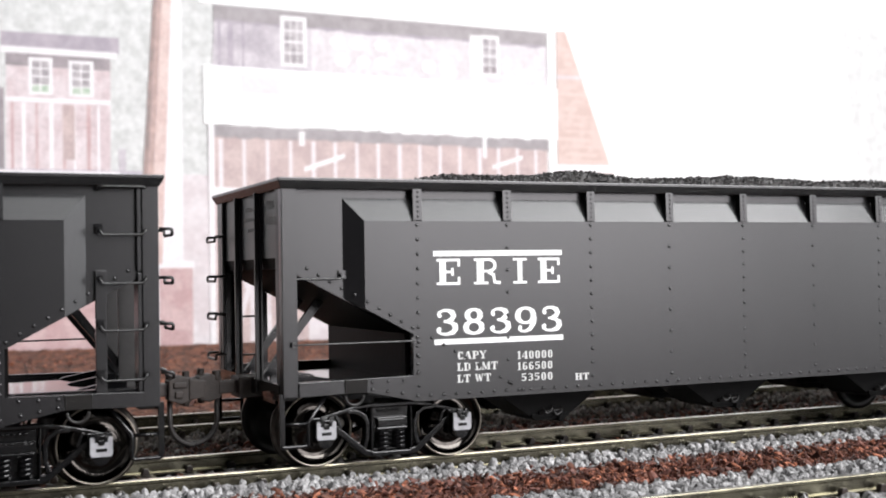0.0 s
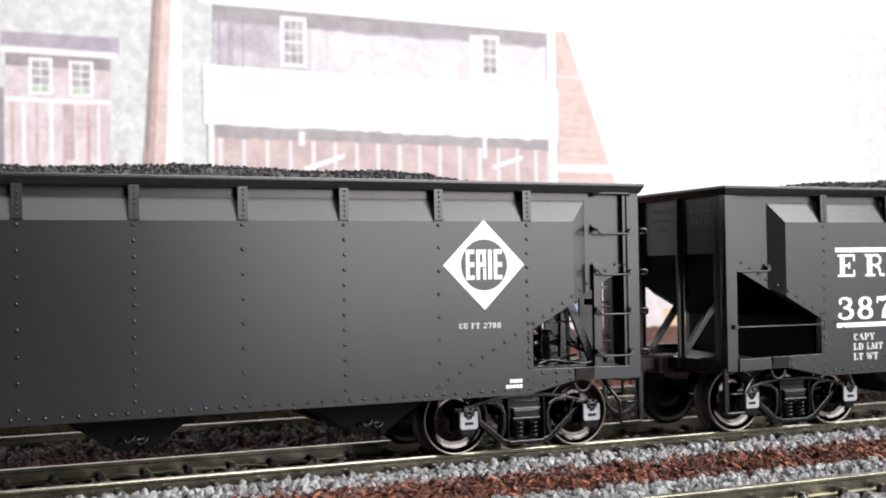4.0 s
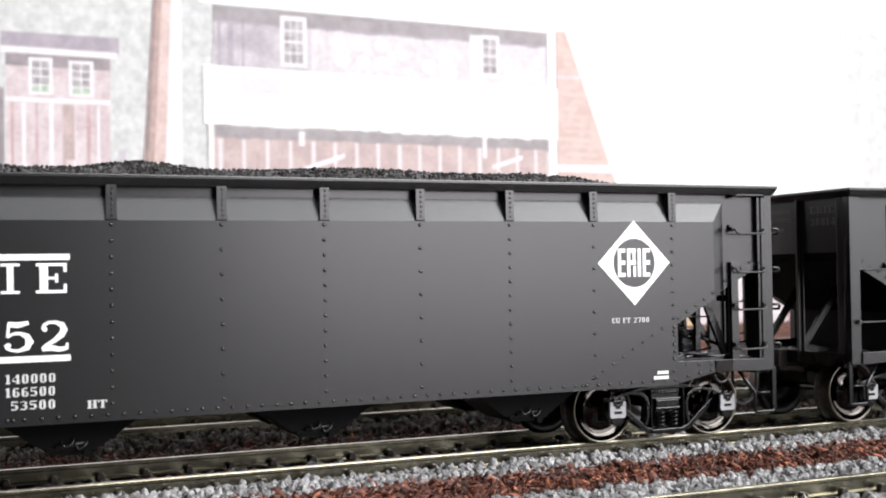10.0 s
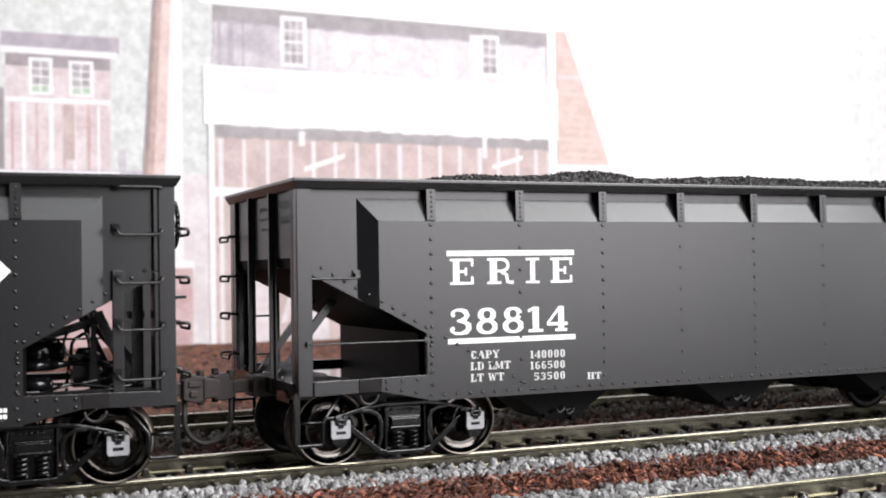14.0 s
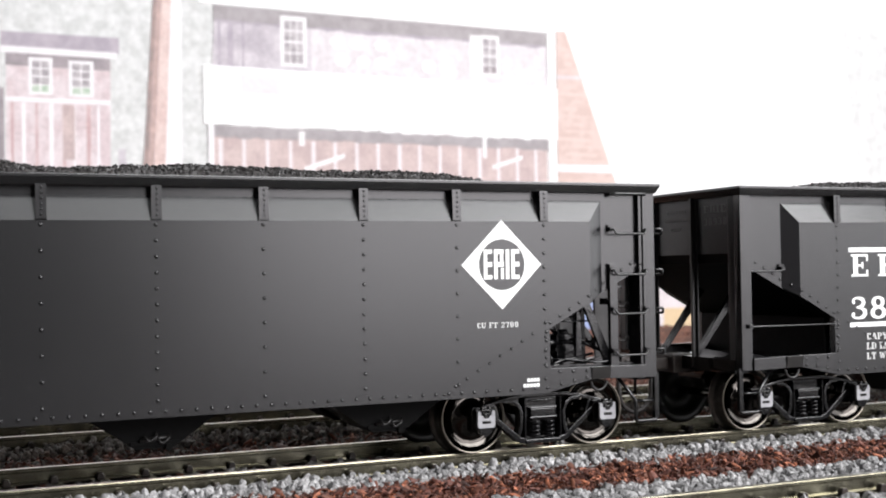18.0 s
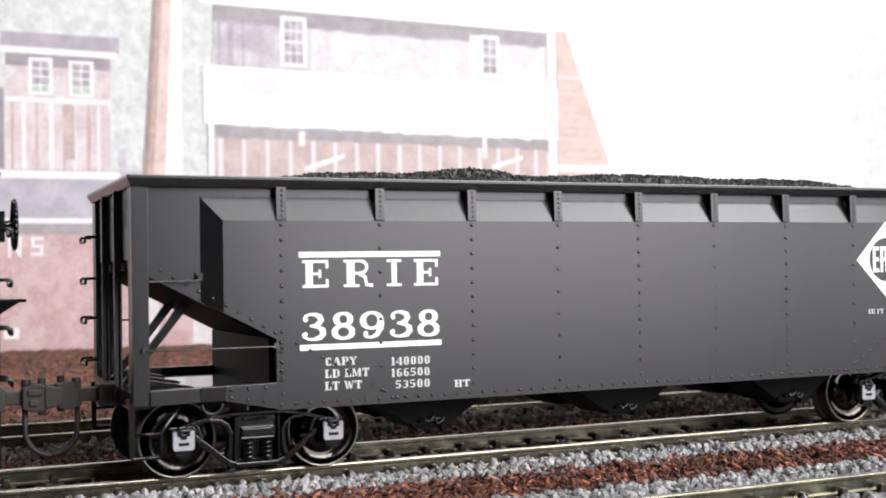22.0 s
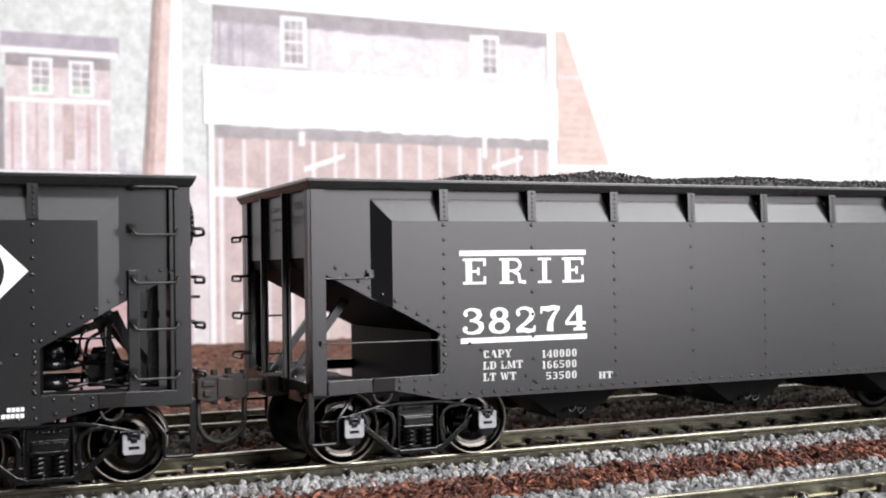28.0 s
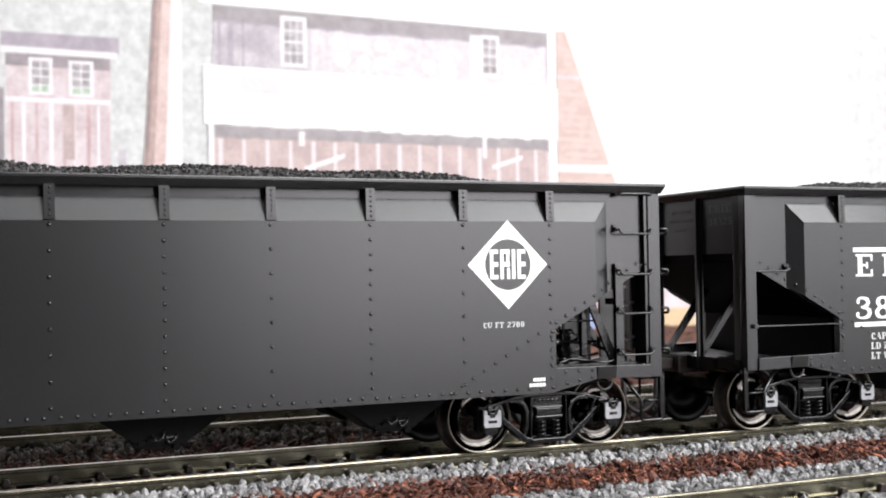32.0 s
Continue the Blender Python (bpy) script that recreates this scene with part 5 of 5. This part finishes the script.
for x0, x1, z0, z1 in ((160, 166, 121.0, 126.2), (169, 177, 121.0, 126.0), (180, 187, 121.0, 125.8), (162, 169, 113.2, 119.2), (172, 178, 113.2, 118.6),
                       (180, 187, 113.2, 118.4), (202, 209, 112.6, 118.4), (211, 217, 112.6, 118.0)):
    printed("faded_letter", [((x0 + x1) / 2 + (x1 - x0) * 0.5 * math.cos(t), (z0 + z1) / 2 + (z1 - z0) * 0.5 * math.sin(t)) for t in np.linspace(0, 2 * math.pi, 15)[:-1]], P_PALE)
printed("top_roof", [(104.4, 136.1), (269.9, 134.6), (266, 152), (104, 152)], sky_paper)
printed("lower_wall", rect(108.6, 264.2, -12, 86), P_RED)
for k in range(16):
    x = 111.7 + 9.93 * k - 0.014 * k * k
    printed("stud", rect(x, x + (1.5 if k % 4 else 1.9), 20 if k % 3 else -10, 81), P_STUD)
printed("cross_beam", [(109.2, 61.2), (264, 57.0), (264, 53.6), (109.1, 57.5)], P_PALE)
for x, s in ((118, 1), (137, 1), (176, 1), (196, -1), (226, 1)):
    printed("door_brace", [(x, 5), (x + 2.4, 5), (x + 2.4 + s * 14, 52), (x + s * 14, 52)], P_LIGHT)
for x0, x1 in ((124, 133), (149, 158), (183, 195), (213, 222), (240, 250)):
    printed("door_panel", rect(x0, x1, -8, 50), P_LIGHT)
printed("brace", [(148.0, 70.2), (166.0, 76.3), (166.0, 74.3), (148.0, 68.0)], P_PALE)
printed("brace", [(236.0, 72.8), (251.5, 77.6), (251.5, 75.8), (236.0, 70.8)], P_PALE)
printed("wall_shade", ragged(109.5, 265.6, 86.6, 85.4, 4.9, 0.5, 4), P_GREYBAND)
printed("corner_board", rect(107.6, 110.0, -10, 87), P_PALE)
printed("corner_board", rect(265.2, 269.4, -12, 134), sky_paper)
printed("awning", ragged(105.8, 272.4, 110.9, 108.9, 24.0, 0.5, 5), sky_paper)
printed("awning_sign", slant(121, 139, 108.0, 107.6, 8.0), paper("awning_sign", (0.66, 0.635, 0.65)))
printed("hanger", rect(145.8, 148.4, 79.0, 85.0), P_PALE)
printed("hanger", rect(231.4, 233.3, 76.0, 85.2), P_PALE)
# brick stack
printed("stack", [(269.4, 20), (318, 20), (299.8, 69), (275.0, 136.0), (270.2, 135.7)], P_BRICK)
for k in range(16):
    z = 76 + 3.5 * k
    reach = 275.0 + (136.0 - z) * 0.37
    printed("brick_course", slant(270.0 + (k % 3) * 4, reach - (k * 5) % 9, z, z - 0.2, 0.9 + 0.5 * (k % 2)), P_COURSE)
printed("stack_band", [(269.6, 115.2), (283.4, 115.4), (284.0, 113.9), (269.6, 113.7)], P_LIGHT)
printed("stack_base", [(265.7, 73.8), (300, 74.1), (300.4, 70.4), (265.6, 70.6)], P_PALE)
# right-hand yard
printed("yard_wall", rect(268, 520, -16, 20), P_LIGHT)
printed("blue_board", rect(277, 288, -6, 13), P_BLUE)
printed("red_board", rect(288, 305, -8, 10), P_WALLPINK)
printed("tan_board", rect(326, 344, -10, 6), P_YELLOW)
printed("red_board", rect(352, 380, -14, 8), P_PINK)
printed("tan_board", rect(400, 420, -14, 4), P_WALLPINK)
printed("yard_ground", rect(268, 520, -18, -8), P_RED)

# ---- unseen room added round the layout, to close in and dim bounced light ----
bm = B()
box(bm, -1600, 1900, -1900, 900, -1000, -960)
thing("room_floor", bm, FLOOR, "brown boarded room floor", "floor", kind="structure")
bm = B()
box(bm, -1600, 1900, -1900, 900, 1500, 1540)
thing("ceiling", bm, ROOM, "pale painted ceiling", "ceiling", kind="structure")
for name, b in (("wall_north", (-1600, 1900, 900, 940)), ("wall_west", (-1640, -1600, -1940, 940))):
    bm = B()
    box(bm, b[0], b[1], b[2], b[3], -1000, 1540)
    thing(name, bm, ROOM, "grey painted room wall", "wall", kind="structure")
# openings and frames here only house the two added low lamps
bm = B()
for x0, x1, z0, z1 in ((-1600, 520, -1000, 1540), (1760, 1900, -1000, 1540), (520, 1760, -1000, -115), (520, 1760, 835, 1540)):
    box(bm, x0, x1, -1940, -1900, z0, z1)
thing("wall_south", bm, ROOM, "grey painted room wall with an opening for an added light", "wall", kind="structure")
bm = B()
for x0, x1, z0, z1 in ((520, 542, -115, 835), (1738, 1760, -115, 835), (542, 1738, -115, -93), (542, 1738, 813, 835)):
    box(bm, x0, x1, -1960, -1890, z0, z1)
east = B()
for y0, y1, z0, z1 in ((-1940, -1600, -1000, 1540), (160, 940, -1000, 1540), (-1600, 160, -1000, -70), (-1600, 160, 770, 1540)):
    box(east, 1900, 1940, y0, y1, z0, z1)
thing("wall_east", east, ROOM, "grey painted room wall with an opening for an added light", "wall", kind="structure")
east = B()
for y0, y1, z0, z1 in ((-1600, -1578, -70, 770), (138, 160, -70, 770), (-1578, 138, -70, -50), (-1578, 138, 750, 770)):
    box(east, 1890, 1960, y0, y1, z0, z1)
thing("window_2", east, PANEL, "unseen white frame added round the light beside the layout", "window", kind="structure")
win = thing("window_1", bm, PANEL, "unseen white frame added round the sheen light behind the camera", "window", kind="structure")
for x in (-1050.0, 1400.0):
    for y in (-120.0, 460.0):
        bm = B()
        box(bm, x - 35, x + 35, y - 35, y + 35, -960, -40)
        thing("table_leg", bm, TABLE, "plain wooden leg under the layout table", "table leg", "table legs", bevel=3)

# ---- movement ----
PLACES = [(0.0, 261.35), (0.5, 250.45), (1.0, 239.45), (1.5, 229.15), (2.0, 218.35), (2.5, 207.35), (3.0, 196.65), (3.5, 185.85), (5.5, 142.25),
          (6.0, 131.75), (6.5, 120.75), (7.0, 109.35), (7.5, 98.85), (8.0, 88.35), (8.5, 77.55), (9.0, 66.85), (9.5, 55.90), (10.0, 45.55),
          (10.5, 34.65), (11.0, 23.35), (11.5, 12.45), (12.0, 1.35), (12.5, -9.25), (13.0, -20.35), (13.5, -31.10), (14.0, -41.45), (14.5, -52.45),
          (16.5, -94.90), (17.0, -106.05), (17.5, -116.40), (18.0, -127.25), (18.5, -138.05), (19.0, -148.75), (19.5, -160.05), (20.0, -170.40), (20.5, -180.25),
          (21.0, -191.55), (21.5, -202.85), (22.0, -213.55), (22.5, -224.45), (23.0, -234.65), (23.5, -245.65), (24.0, -256.65), (24.5, -267.65), (25.0, -278.95),
          (25.5, -289.85), (27.5, -333.75), (28.0, -344.35), (28.5, -354.95), (29.0, -365.85), (29.5, -376.95), (30.0, -387.85), (30.5, -397.95), (31.0, -408.75),
          (31.5, -420.55), (32.0, -431.05)]


def motions():
    ts, xs = [p[0] for p in PLACES], [p[1] for p in PLACES]
    spin = [(k * 0.25, float(np.interp(k * 0.25, ts, xs))) for k in range(129)]
    for i, car in CARS:
        walk(car, [(t, at_mm(x + (i - 1) * CAR_PITCH, TC, 0)) for t, x in PLACES])
        for truck in car.children:
            for w in truck.children:
                if w.name.startswith("wheelset"):
                    here = w.matrix_basis.translation.copy()
                    walk(w, [(t, Matrix.Translation(here) @ pose(0, 0, 0, 0, math.degrees((x - 261.35) / 4.83), 0)) for t, x in spin])


motions()
